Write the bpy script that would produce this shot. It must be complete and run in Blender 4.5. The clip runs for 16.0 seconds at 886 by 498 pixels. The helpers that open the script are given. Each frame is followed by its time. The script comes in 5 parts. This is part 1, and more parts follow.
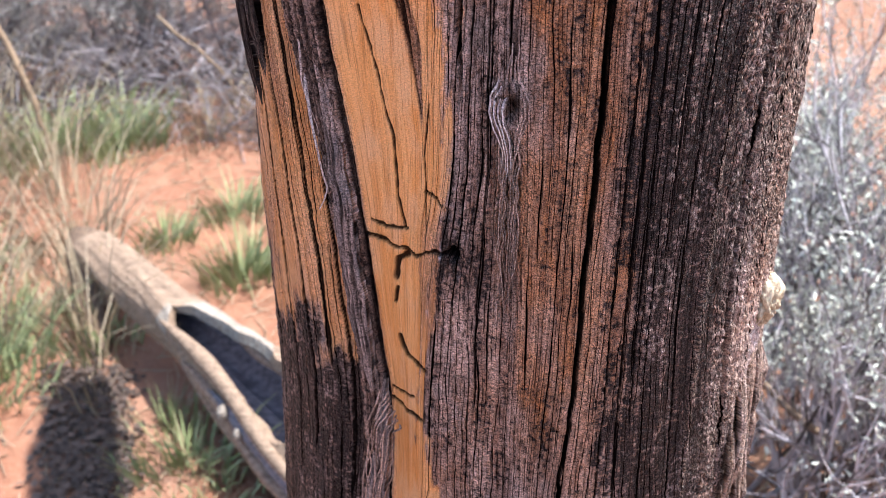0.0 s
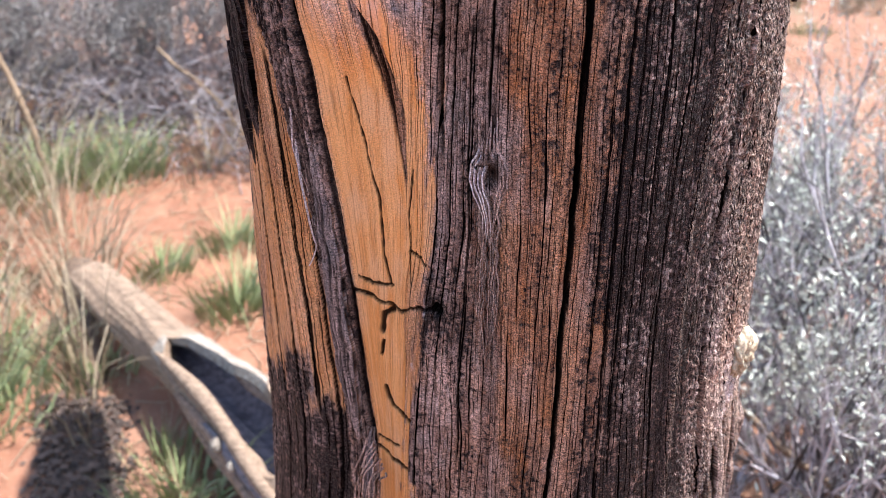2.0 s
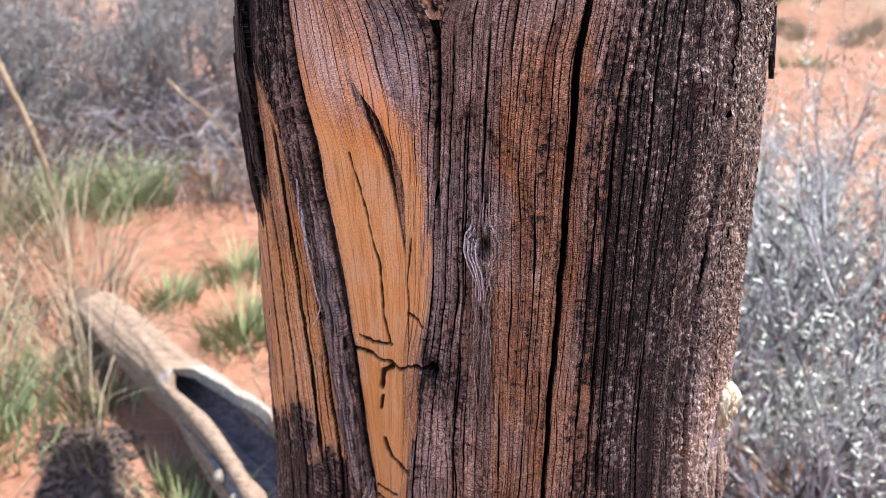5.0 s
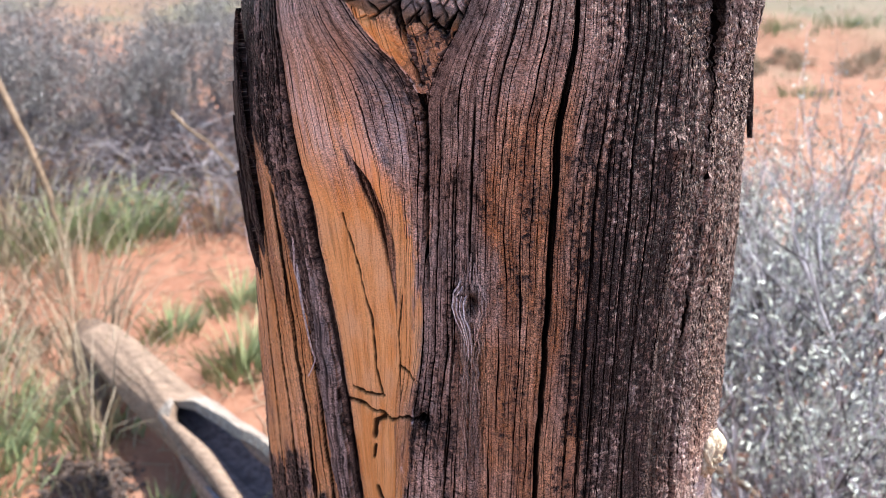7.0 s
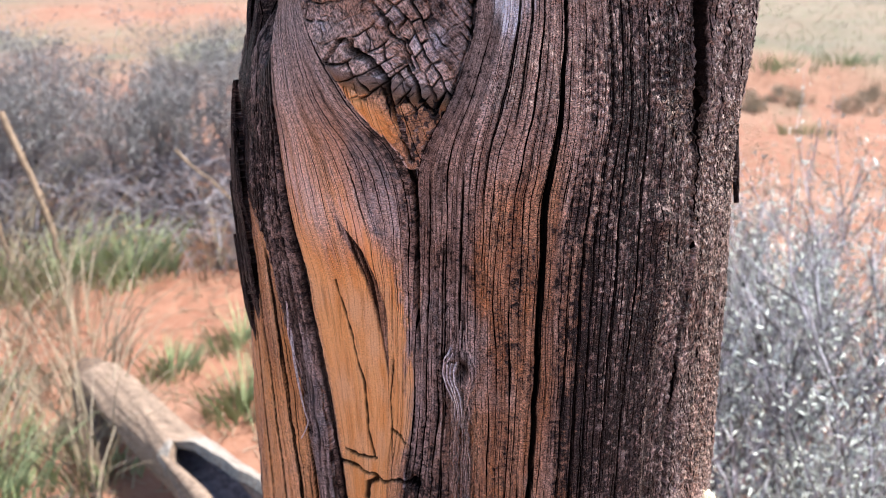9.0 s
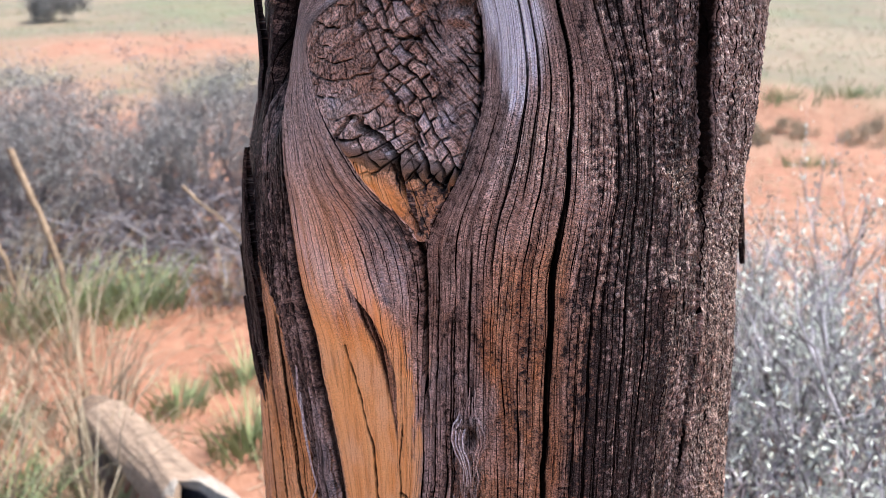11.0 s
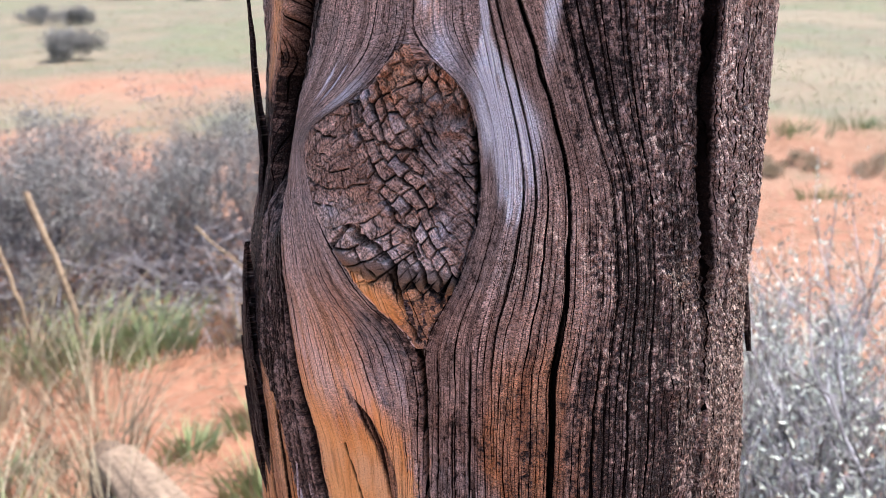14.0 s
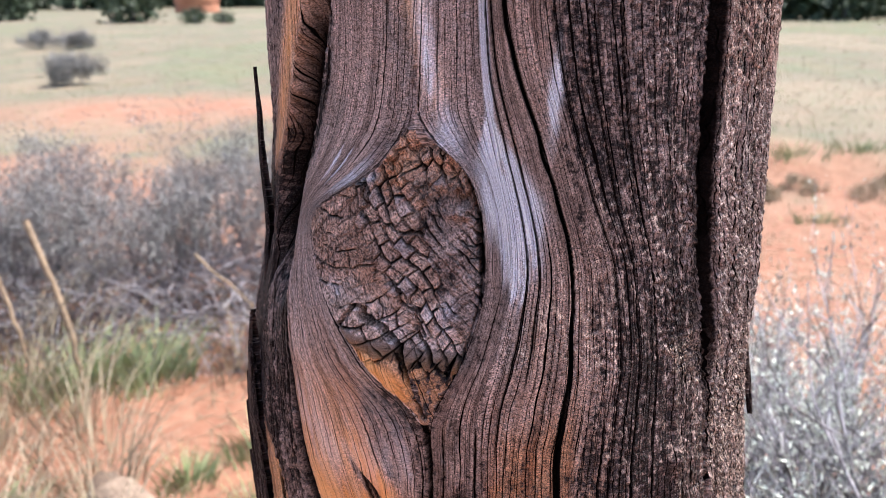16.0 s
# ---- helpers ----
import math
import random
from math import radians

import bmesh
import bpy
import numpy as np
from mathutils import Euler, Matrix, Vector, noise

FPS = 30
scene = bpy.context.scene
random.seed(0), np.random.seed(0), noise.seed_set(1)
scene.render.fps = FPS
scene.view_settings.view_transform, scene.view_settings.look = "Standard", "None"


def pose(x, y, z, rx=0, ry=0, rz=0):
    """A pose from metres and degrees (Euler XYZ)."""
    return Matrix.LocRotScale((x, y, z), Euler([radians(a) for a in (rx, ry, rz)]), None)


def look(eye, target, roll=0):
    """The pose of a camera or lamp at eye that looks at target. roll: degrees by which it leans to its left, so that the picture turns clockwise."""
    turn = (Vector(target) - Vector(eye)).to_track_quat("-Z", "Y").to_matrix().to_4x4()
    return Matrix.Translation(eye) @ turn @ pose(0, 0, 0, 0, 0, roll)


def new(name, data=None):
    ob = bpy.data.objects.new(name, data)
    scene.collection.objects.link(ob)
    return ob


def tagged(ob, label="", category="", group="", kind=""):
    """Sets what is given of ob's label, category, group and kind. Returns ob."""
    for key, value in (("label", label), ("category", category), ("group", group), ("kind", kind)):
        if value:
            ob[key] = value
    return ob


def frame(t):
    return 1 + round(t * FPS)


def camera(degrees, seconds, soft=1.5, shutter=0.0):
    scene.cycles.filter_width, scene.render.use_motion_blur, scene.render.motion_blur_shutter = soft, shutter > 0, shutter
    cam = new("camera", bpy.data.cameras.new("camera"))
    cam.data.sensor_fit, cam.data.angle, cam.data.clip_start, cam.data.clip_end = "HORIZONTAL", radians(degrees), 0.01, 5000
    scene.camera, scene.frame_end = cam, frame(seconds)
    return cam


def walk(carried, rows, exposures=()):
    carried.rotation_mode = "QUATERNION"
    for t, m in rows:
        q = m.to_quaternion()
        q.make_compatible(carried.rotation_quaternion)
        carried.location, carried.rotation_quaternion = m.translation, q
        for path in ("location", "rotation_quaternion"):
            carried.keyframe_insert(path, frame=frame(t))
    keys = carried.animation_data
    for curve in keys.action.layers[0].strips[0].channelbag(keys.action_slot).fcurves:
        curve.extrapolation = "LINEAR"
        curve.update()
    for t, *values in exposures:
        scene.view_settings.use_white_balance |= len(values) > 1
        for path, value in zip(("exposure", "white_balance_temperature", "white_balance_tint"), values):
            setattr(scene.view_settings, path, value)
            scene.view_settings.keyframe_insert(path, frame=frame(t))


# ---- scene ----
cam = camera(56.1, 16.0, soft=0.6)
# the focus lies on the near wood; what is far off is soft
cam.data.dof.use_dof, cam.data.dof.focus_distance, cam.data.dof.aperture_fstop = True, 0.392, 13.5
METRES, EYE, TILT, LEAN, TURN = 0.19, 1.41, -30.5, 0.0, 0.0
ROWS = [
    (0.0, 0.0, 0.0, 0.0, -0.0, 0.0, 0.0),
    (0.5, 0.018, -0.0261, 0.0252, 0.0, 0.61, -0.09),
    (1.0, 0.0247, -0.0491, 0.0362, -0.09, 1.14, -0.17),
    (1.5, 0.026, -0.0781, 0.063, -0.17, 1.58, -0.22),
    (2.0, 0.0348, -0.0959, 0.0776, -0.21, 1.9, -0.28),
    (2.5, 0.0479, -0.1083, 0.0802, -0.19, 2.24, -0.35),
    (3.0, 0.0506, -0.1274, 0.0867, -0.13, 2.54, -0.44),
    (3.5, 0.0503, -0.1624, 0.1243, -0.05, 2.81, -0.51),
    (4.0, 0.0532, -0.1873, 0.1443, 0.02, 3.07, -0.58),
    (6.5, 0.0797, -0.3082, 0.2292, 0.25, 4.95, -0.61),
    (7.0, 0.0923, -0.3287, 0.2514, 0.31, 5.48, -0.6),
    (7.5, 0.0917, -0.3499, 0.281, 0.38, 6.04, -0.63),
    (8.0, 0.1026, -0.3601, 0.3018, 0.42, 6.64, -0.67),
    (8.5, 0.1164, -0.3774, 0.3246, 0.46, 7.16, -0.69),
    (9.0, 0.1245, -0.3809, 0.3369, 0.5, 7.8, -0.71),
    (11.5, 0.1143, -0.4301, 0.4682, 1.06, 10.31, -0.52),
    (12.0, 0.129, -0.4422, 0.5077, 1.23, 10.7, -0.36),
    (12.5, 0.1404, -0.4596, 0.5331, 1.41, 11.04, -0.25),
    (13.0, 0.1532, -0.4604, 0.5491, 1.6, 11.38, -0.23),
    (13.5, 0.1596, -0.4499, 0.5706, 1.76, 11.7, -0.29),
    (14.0, 0.1513, -0.4375, 0.6093, 1.88, 12.02, -0.36),
    (14.5, 0.142, -0.4423, 0.6665, 1.89, 12.38, -0.42),
    (15.0, 0.1399, -0.4578, 0.7014, 1.88, 12.75, -0.41),
    (15.5, 0.1406, -0.4814, 0.723, 1.82, 13.13, -0.35),
    (16.0, 0.1374, -0.4971, 0.7337, 1.81, 13.49, -0.2),
]
walk(cam, [(t, pose(0, 0, EYE, TILT, LEAN, TURN) @ pose(METRES * x, METRES * y, METRES * z, 90 + pitch, roll, yaw)) for t, x, y, z, yaw, pitch, roll in ROWS],
     [(0.0, 1.96), (4.0, 1.92), (7.0, 1.82), (13.0, 1.80), (16.0, 1.86)])

# ---- world and sun ----
SUN_TURN, SUN_HIGH = 68.0, 67.0          # degrees from +y towards +x, and above the horizon
world = bpy.data.worlds.new("sky")
scene.world = world
world.use_nodes = True
wt = world.node_tree
sky = wt.nodes.new("ShaderNodeTexSky")
sky.sky_type, sky.sun_disc = "NISHITA", False
sky.sun_elevation, sky.sun_rotation = radians(SUN_HIGH), radians(SUN_TURN)
sky.dust_density, sky.ozone_density = 1.5, 1.2
wt.nodes["Background"].inputs["Strength"].default_value = 0.095
wt.links.new(sky.outputs[0], wt.nodes["Background"].inputs["Color"])
sun = new("sun", bpy.data.lights.new("sun", "SUN"))
sun.data.energy, sun.data.angle, sun.data.color = 2.95, radians(0.6), (1.0, 0.97, 0.95)
_a, _e = radians(SUN_TURN), radians(SUN_HIGH)
sun.matrix_world = look((0, 0, 0), (-math.sin(_a) * math.cos(_e), -math.cos(_a) * math.cos(_e), -math.sin(_e)))


# ---- noise and mesh tools ----
def lattice(ix, iy, seed):
    with np.errstate(over="ignore"):
        h = ix.astype(np.uint32) * np.uint32(374761393) + iy.astype(np.uint32) * np.uint32(668265263) + np.uint32(seed * 9176 + 77)
        h = (h ^ (h >> np.uint32(13))) * np.uint32(1274126177)
        h = (h ^ (h >> np.uint32(15))) * np.uint32(2246822519)
    return ((h ^ (h >> np.uint32(16))) & np.uint32(0xFFFFFF)).astype(np.float64) / 16777215.0


def vnoise(x, y, seed=0):
    """Smooth noise from 0 to 1 on arrays."""
    x, y = np.broadcast_arrays(np.asarray(x, float), np.asarray(y, float))
    fx, fy = np.floor(x), np.floor(y)
    ix, iy = fx.astype(np.int64), fy.astype(np.int64)
    tx, ty = x - fx, y - fy
    tx, ty = tx * tx * (3 - 2 * tx), ty * ty * (3 - 2 * ty)
    a, b = lattice(ix, iy, seed), lattice(ix + 1, iy, seed)
    c, d = lattice(ix, iy + 1, seed), lattice(ix + 1, iy + 1, seed)
    return (a * (1 - tx) + b * tx) * (1 - ty) + (c * (1 - tx) + d * tx) * ty


def fbm(x, y, seed=0, octaves=4, gain=0.5):
    total, amp, norm = 0.0, 1.0, 0.0
    for k in range(octaves):
        total = total + amp * vnoise(x * 2 ** k, y * 2 ** k, seed + 31 * k)
        norm += amp
        amp *= gain
    return total / norm


def step(a, b, x):
    t = np.clip((x - a) / (b - a), 0, 1)
    return t * t * (3 - 2 * t)


def bump_at(x, c, w):
    return np.exp(-((x - c) / w) ** 2)


def mesh_of(name, verts, faces, mat=None, smooth=True):
    """A mesh from arrays; faces is an (n, 3) or (n, 4) array, or a list of such arrays."""
    groups = faces if isinstance(faces, list) else [faces]
    me = bpy.data.meshes.new(name)
    verts = np.asarray(verts, np.float32)
    loops = np.concatenate([np.asarray(g, np.int32).ravel() for g in groups])
    sizes = np.concatenate([np.full(len(g), np.asarray(g).shape[1], np.int32) for g in groups])
    me.vertices.add(len(verts))
    me.vertices.foreach_set("co", verts.ravel())
    me.loops.add(len(loops))
    me.loops.foreach_set("vertex_index", loops)
    me.polygons.add(len(sizes))
    me.polygons.foreach_set("loop_start", np.concatenate([[0], np.cumsum(sizes)[:-1]]).astype(np.int32))
    me.polygons.foreach_set("loop_total", sizes)
    me.polygons.foreach_set("use_smooth", np.full(len(sizes), smooth))
    me.update(calc_edges=True)
    if mat:
        me.materials.append(mat)
    return me


def give(me, name, values):
    """A vertex attribute of 1, 3 or 4 numbers."""
    values = np.asarray(values, np.float32)
    wide = values.shape[1] if values.ndim > 1 else 1
    kind = {1: "FLOAT", 3: "FLOAT_VECTOR", 4: "FLOAT_COLOR"}[wide]
    key = {1: "value", 3: "vector", 4: "color"}[wide]
    me.attributes.new(name, kind, "POINT").data.foreach_set(key, values.ravel())


def grid_faces(rows, cols, wrap=False, base=0):
    i = np.arange(rows - 1)[:, None]
    j = np.arange(cols if wrap else cols - 1)[None, :]
    k = (j + 1) % cols
    a, b, c, d = i * cols + j, i * cols + k, (i + 1) * cols + k, (i + 1) * cols + j
    return np.stack(np.broadcast_arrays(a, b, c, d), -1).reshape(-1, 4) + base


def part(name, me, parent, label=""):
    ob = new(name, me)
    ob.parent = parent
    return tagged(ob, label=label)


def tubes(segs, sides=3):
    """Tapered prisms along segments: rows of x0 y0 z0 x1 y1 z1 r0 r1. Gives verts and faces."""
    s = np.asarray(segs, float)
    p, q, r0, r1 = s[:, 0:3], s[:, 3:6], s[:, 6], s[:, 7]
    d = q - p
    d /= np.linalg.norm(d, axis=1)[:, None] + 1e-9
    ref = np.where(np.abs(d[:, 2:3]) > 0.9, [[1.0, 0, 0]], [[0, 0, 1.0]])
    u = np.cross(d, ref)
    u /= np.linalg.norm(u, axis=1)[:, None] + 1e-9
    w = np.cross(d, u)
    a = np.arange(sides) * 2 * math.pi / sides
    ring = np.cos(a)[None, :, None] * u[:, None] + np.sin(a)[None, :, None] * w[:, None]
    v = np.concatenate([p[:, None] + ring * r0[:, None, None], q[:, None] + ring * r1[:, None, None]], 1).reshape(-1, 3)
    k = np.arange(sides)
    f = np.stack([k, (k + 1) % sides, sides + (k + 1) % sides, sides + k], -1)
    return v, (np.arange(len(s))[:, None, None] * 2 * sides + f[None]).reshape(-1, 4)


def sweep(c, r, sides):
    """One tube along the points c with the radii r. Gives verts and faces."""
    d = np.gradient(c, axis=0)
    d /= np.linalg.norm(d, axis=1)[:, None]
    u = np.cross(d, [0.31, 0.17, 0.93])
    u /= np.linalg.norm(u, axis=1)[:, None]
    w = np.cross(d, u)
    a = np.arange(sides) * 2 * math.pi / sides
    v = c[:, None] + np.asarray(r)[:, None, None] * (np.cos(a)[None, :, None] * u[:, None] + np.sin(a)[None, :, None] * w[:, None])
    return v.reshape(-1, 3), grid_faces(len(c), sides, True)


# ---- materials ----
def nodes_of(name):
    mat = bpy.data.materials.new(name)
    mat.use_nodes = True
    nt = mat.node_tree
    return mat, nt, nt.nodes["Principled BSDF"]


def node(nt, kind, **sets):
    n = nt.nodes.new(kind)
    for key, value in sets.items():
        n.inputs[key].default_value = value
    return n


def mixed(nt, fac, a, b, blend="MIX"):
    """Mix of two colours; each a socket or a colour."""
    n = nt.nodes.new("ShaderNodeMix")
    n.data_type, n.blend_type = "RGBA", blend
    for value, slot in ((fac, 0), (a, 6), (b, 7)):
        if isinstance(value, (int, float)):
            n.inputs[slot].default_value = value
        elif isinstance(value, tuple):
            n.inputs[slot].default_value = (*value, 1)
        else:
            nt.links.new(value, n.inputs[slot])
    return n.outputs[2]


def sums(nt, op, a, b=0.0, c=0.0, clamp=False):
    n = nt.nodes.new("ShaderNodeMath")
    n.operation, n.use_clamp = op, clamp
    for value, slot in ((a, 0), (b, 1), (c, 2)):
        if isinstance(value, (int, float)):
            n.inputs[slot].default_value = value
        else:
            nt.links.new(value, n.inputs[slot])
    return n.outputs[0]


def ramped(nt, x, a, b):
    """0 below a, 1 above b, smooth between."""
    n = nt.nodes.new("ShaderNodeMapRange")
    n.interpolation_type = "SMOOTHSTEP"
    n.inputs["From Min"].default_value, n.inputs["From Max"].default_value = a, b
    nt.links.new(x, n.inputs["Value"])
    return n.outputs["Result"]


def grain_noise(nt, vec, scale3, detail=3.0, rough=0.55):
    m = nt.nodes.new("ShaderNodeMapping")
    m.inputs["Scale"].default_value = scale3
    nt.links.new(vec, m.inputs["Vector"])
    n = node(nt, "ShaderNodeTexNoise", Scale=1.0, Detail=detail, Roughness=rough)
    nt.links.new(m.outputs[0], n.inputs["Vector"])
    return n.outputs["Fac"]


def bumped(nt, bsdf, height, strength, distance, after=None):
    b = node(nt, "ShaderNodeBump", Strength=strength, Distance=distance)
    nt.links.new(height, b.inputs["Height"])
    if after:
        nt.links.new(after, b.inputs["Normal"])
    nt.links.new(b.outputs[0], bsdf.inputs["Normal"])
    return b.outputs[0]


def attribute(nt, name):
    n = nt.nodes.new("ShaderNodeAttribute")
    n.attribute_name = name
    return n


def slats(nt, g, fine, life_scale):
    """Long slats of split wood: distance to the nearest split in slat widths, a tint for each slat, how open its split is along it, and a place in short pieces."""
    at = nt.nodes.new("ShaderNodeSeparateXYZ")
    nt.links.new(g, at.inputs[0])
    across = sums(nt, "ADD", sums(nt, "MULTIPLY", at.outputs[0], fine), sums(nt, "MULTIPLY", grain_noise(nt, g, (fine * 0.4, 7, 7), 2.0), 1.9))
    line = sums(nt, "ROUND", across)
    away = sums(nt, "ABSOLUTE", sums(nt, "SUBTRACT", across, line))
    white = nt.nodes.new("ShaderNodeTexWhiteNoise")
    white.noise_dimensions = "1D"
    nt.links.new(line, white.inputs["W"])
    along = nt.nodes.new("ShaderNodeCombineXYZ")
    nt.links.new(sums(nt, "MULTIPLY", line, 3.7), along.inputs[0])
    nt.links.new(sums(nt, "MULTIPLY", at.outputs[1], life_scale), along.inputs[1])
    own = nt.nodes.new("ShaderNodeCombineXYZ")
    slat = sums(nt, "FLOOR", across)
    nt.links.new(sums(nt, "ADD", sums(nt, "MULTIPLY", slat, 5.3), sums(nt, "MULTIPLY", at.outputs[0], 160.0)), own.inputs[0])
    nt.links.new(sums(nt, "MULTIPLY", at.outputs[1], 430.0), own.inputs[1])
    return away, white.outputs["Value"], grain_noise(nt, along.outputs[0], (1, 1, 1), 3.0), own.outputs[0]


def wood_material():
    """Weathered wood: 'grain' holds the place along and across the fibres, 'weather' how fresh, dark, pale and sandy it
    is, with painted sun specks in the sandy part.
    """
    mat, nt, bsdf = nodes_of("weathered_wood")
    g = attribute(nt, "grain").outputs["Vector"]
    w = attribute(nt, "weather")
    sep = nt.nodes.new("ShaderNodeSeparateColor")
    nt.links.new(w.outputs["Color"], sep.inputs[0])
    fresh, dark, pale, sand = sep.outputs[0], sep.outputs[1], sep.outputs[2], w.outputs["Alpha"]
    streak = grain_noise(nt, g, (900, 28, 60), 4.0, 0.6)
    band = grain_noise(nt, g, (190, 9, 20), 3.0)
    speck = grain_noise(nt, g, (800, 600, 600), 2.0)
    fleck = grain_noise(nt, g, (420, 520, 300), 4.0, 0.68)
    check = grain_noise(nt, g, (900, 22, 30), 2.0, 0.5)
    patch = grain_noise(nt, g, (60, 22, 22), 3.0)
    mottle = grain_noise(nt, g, (1700, 1150, 900), 2.0, 0.6)
    nap = grain_noise(nt, g, (700, 2400, 900), 2.0, 0.6)
    split = attribute(nt, "split").outputs["Fac"]
    rust = attribute(nt, "rust").outputs["Fac"]
    crackle = attribute(nt, "crackle").outputs["Fac"]
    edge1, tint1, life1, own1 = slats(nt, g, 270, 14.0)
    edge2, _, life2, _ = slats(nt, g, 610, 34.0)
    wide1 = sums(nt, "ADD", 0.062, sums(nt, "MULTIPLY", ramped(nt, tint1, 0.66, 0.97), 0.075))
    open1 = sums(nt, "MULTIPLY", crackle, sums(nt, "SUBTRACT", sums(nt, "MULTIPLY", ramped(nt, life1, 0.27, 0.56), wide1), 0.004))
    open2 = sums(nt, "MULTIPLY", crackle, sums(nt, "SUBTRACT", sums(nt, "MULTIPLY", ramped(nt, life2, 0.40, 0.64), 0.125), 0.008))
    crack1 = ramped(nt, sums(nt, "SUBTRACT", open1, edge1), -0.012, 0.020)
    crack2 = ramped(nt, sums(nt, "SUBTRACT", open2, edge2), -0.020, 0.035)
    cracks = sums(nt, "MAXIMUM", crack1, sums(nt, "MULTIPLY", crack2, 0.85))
    pieces = grain_noise(nt, own1, (1.0, 1.0, 1.0), 2.0, 0.6)
    brown = mixed(nt, ramped(nt, band, 0.35, 0.65), (0.240, 0.170, 0.158), (0.520, 0.382, 0.352))
    brown = mixed(nt, ramped(nt, patch, 0.50, 0.70), brown, (0.265, 0.208, 0.198))
    warm = mixed(nt, ramped(nt, band, 0.33, 0.67), (0.300, 0.132, 0.072), (0.540, 0.290, 0.180))
    warm = mixed(nt, ramped(nt, patch, 0.48, 0.70), warm, (0.42, 0.172, 0.070))
    brown = mixed(nt, rust, brown, warm)
    brown = mixed(nt, ramped(nt, sums(nt, "ADD", sums(nt, "MULTIPLY", streak, 0.35), sums(nt, "MULTIPLY", fleck, 0.65)), 0.40, 0.50), mixed(nt, 0.72, brown, (0.035, 0.02, 0.017)), brown)
    orange = mixed(nt, ramped(nt, band, 0.3, 0.7), (0.71, 0.300, 0.092), (0.82, 0.415, 0.170))
    orange = mixed(nt, ramped(nt, patch, 0.45, 0.7), orange, (0.76, 0.42, 0.215))
    orange = mixed(nt, sums(nt, "MULTIPLY", ramped(nt, streak, 0.52, 0.72), 0.75), orange, (0.44, 0.18, 0.06))
    col = mixed(nt, fresh, brown, orange)
    ash = mixed(nt, ramped(nt, band, 0.40, 0.60), (0.030, 0.019, 0.020), (0.090, 0.058, 0.056))
    black = mixed(nt, ramped(nt, sums(nt, "ADD", sums(nt, "MULTIPLY", nap, 0.5), sums(nt, "MULTIPLY", streak, 0.5)), 0.46, 0.60), (0.007, 0.005, 0.006), ash)
    torn = sums(nt, "ADD", sums(nt, "MULTIPLY", sums(nt, "SUBTRACT", fleck, 0.5), 0.55), sums(nt, "MULTIPLY", sums(nt, "SUBTRACT", nap, 0.5), 0.40))
    torn = sums(nt, "ADD", torn, sums(nt, "MULTIPLY", sums(nt, "SUBTRACT", pieces, 0.5), sums(nt, "MULTIPLY", crackle, 0.55)))
    torn = sums(nt, "ADD", torn, sums(nt, "MULTIPLY", sums(nt, "SUBTRACT", tint1, 0.5), sums(nt, "MULTIPLY", crackle, 0.14)))
    hurt = sums(nt, "ADD", dark, torn)
    col = mixed(nt, sums(nt, "MULTIPLY", ramped(nt, hurt, 0.34, 0.50), 0.60), col, mixed(nt, 0.35, (0.060, 0.034, 0.032), col))
    col = mixed(nt, ramped(nt, hurt, 0.55, 0.66), col, black)
    silver = mixed(nt, ramped(nt, streak, 0.40, 0.62), (0.66, 0.64, 0.76), (0.93, 0.93, 1.0))
    col = mixed(nt, ramped(nt, pale, 0.02, 0.80), col, silver)
    # sandy tan, its light specks painted for fibres that catch the sun
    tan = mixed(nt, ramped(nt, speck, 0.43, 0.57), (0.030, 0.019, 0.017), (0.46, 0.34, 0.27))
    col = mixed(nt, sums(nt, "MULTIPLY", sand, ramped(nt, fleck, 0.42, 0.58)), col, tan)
    # fine mottle of torn fibre ends
    worn = sums(nt, "SUBTRACT", 1.0, sums(nt, "MAXIMUM", sums(nt, "MULTIPLY", fresh, 0.85), sums(nt, "MULTIPLY", pale, 0.75)))
    shade = sums(nt, "ADD", 0.30, sums(nt, "ADD", sums(nt, "MULTIPLY", ramped(nt, mottle, 0.41, 0.61), 0.95), sums(nt, "MULTIPLY", ramped(nt, nap, 0.41, 0.61), 0.90)))
    grey = nt.nodes.new("ShaderNodeCombineColor")
    for k in range(3):
        nt.links.new(shade, grey.inputs[k])
    col = mixed(nt, worn, col, mixed(nt, 1.0, col, grey.outputs[0], "MULTIPLY"))
    # pinpoint pale specks, painted for the glints of light on fibre ends
    glint = sums(nt, "MULTIPLY", ramped(nt, grain_noise(nt, g, (1900, 1300, 1300), 1.0), 0.63, 0.69), sums(nt, "ADD", sums(nt, "SUBTRACT", 0.22, sums(nt, "MULTIPLY", fresh, 0.20)), sums(nt, "MULTIPLY", sand, 0.8), clamp=True))
    col = mixed(nt, glint, col, (0.70, 0.61, 0.56))
    # faint hair lines of the grain on fresh wood, then the drying cracks, painted near black for their deep shade
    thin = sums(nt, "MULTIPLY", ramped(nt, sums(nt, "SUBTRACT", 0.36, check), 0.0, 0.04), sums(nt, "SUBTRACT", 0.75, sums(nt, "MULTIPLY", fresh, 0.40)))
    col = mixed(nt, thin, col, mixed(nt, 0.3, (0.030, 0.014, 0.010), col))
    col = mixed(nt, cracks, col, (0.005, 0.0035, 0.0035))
    # split: shade inside deeper cracks, grooves and hollows, painted near black
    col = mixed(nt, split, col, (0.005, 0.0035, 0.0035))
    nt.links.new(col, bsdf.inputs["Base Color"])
    rough = sums(nt, "SUBTRACT", 0.48, sums(nt, "MULTIPLY", dark, 0.10))
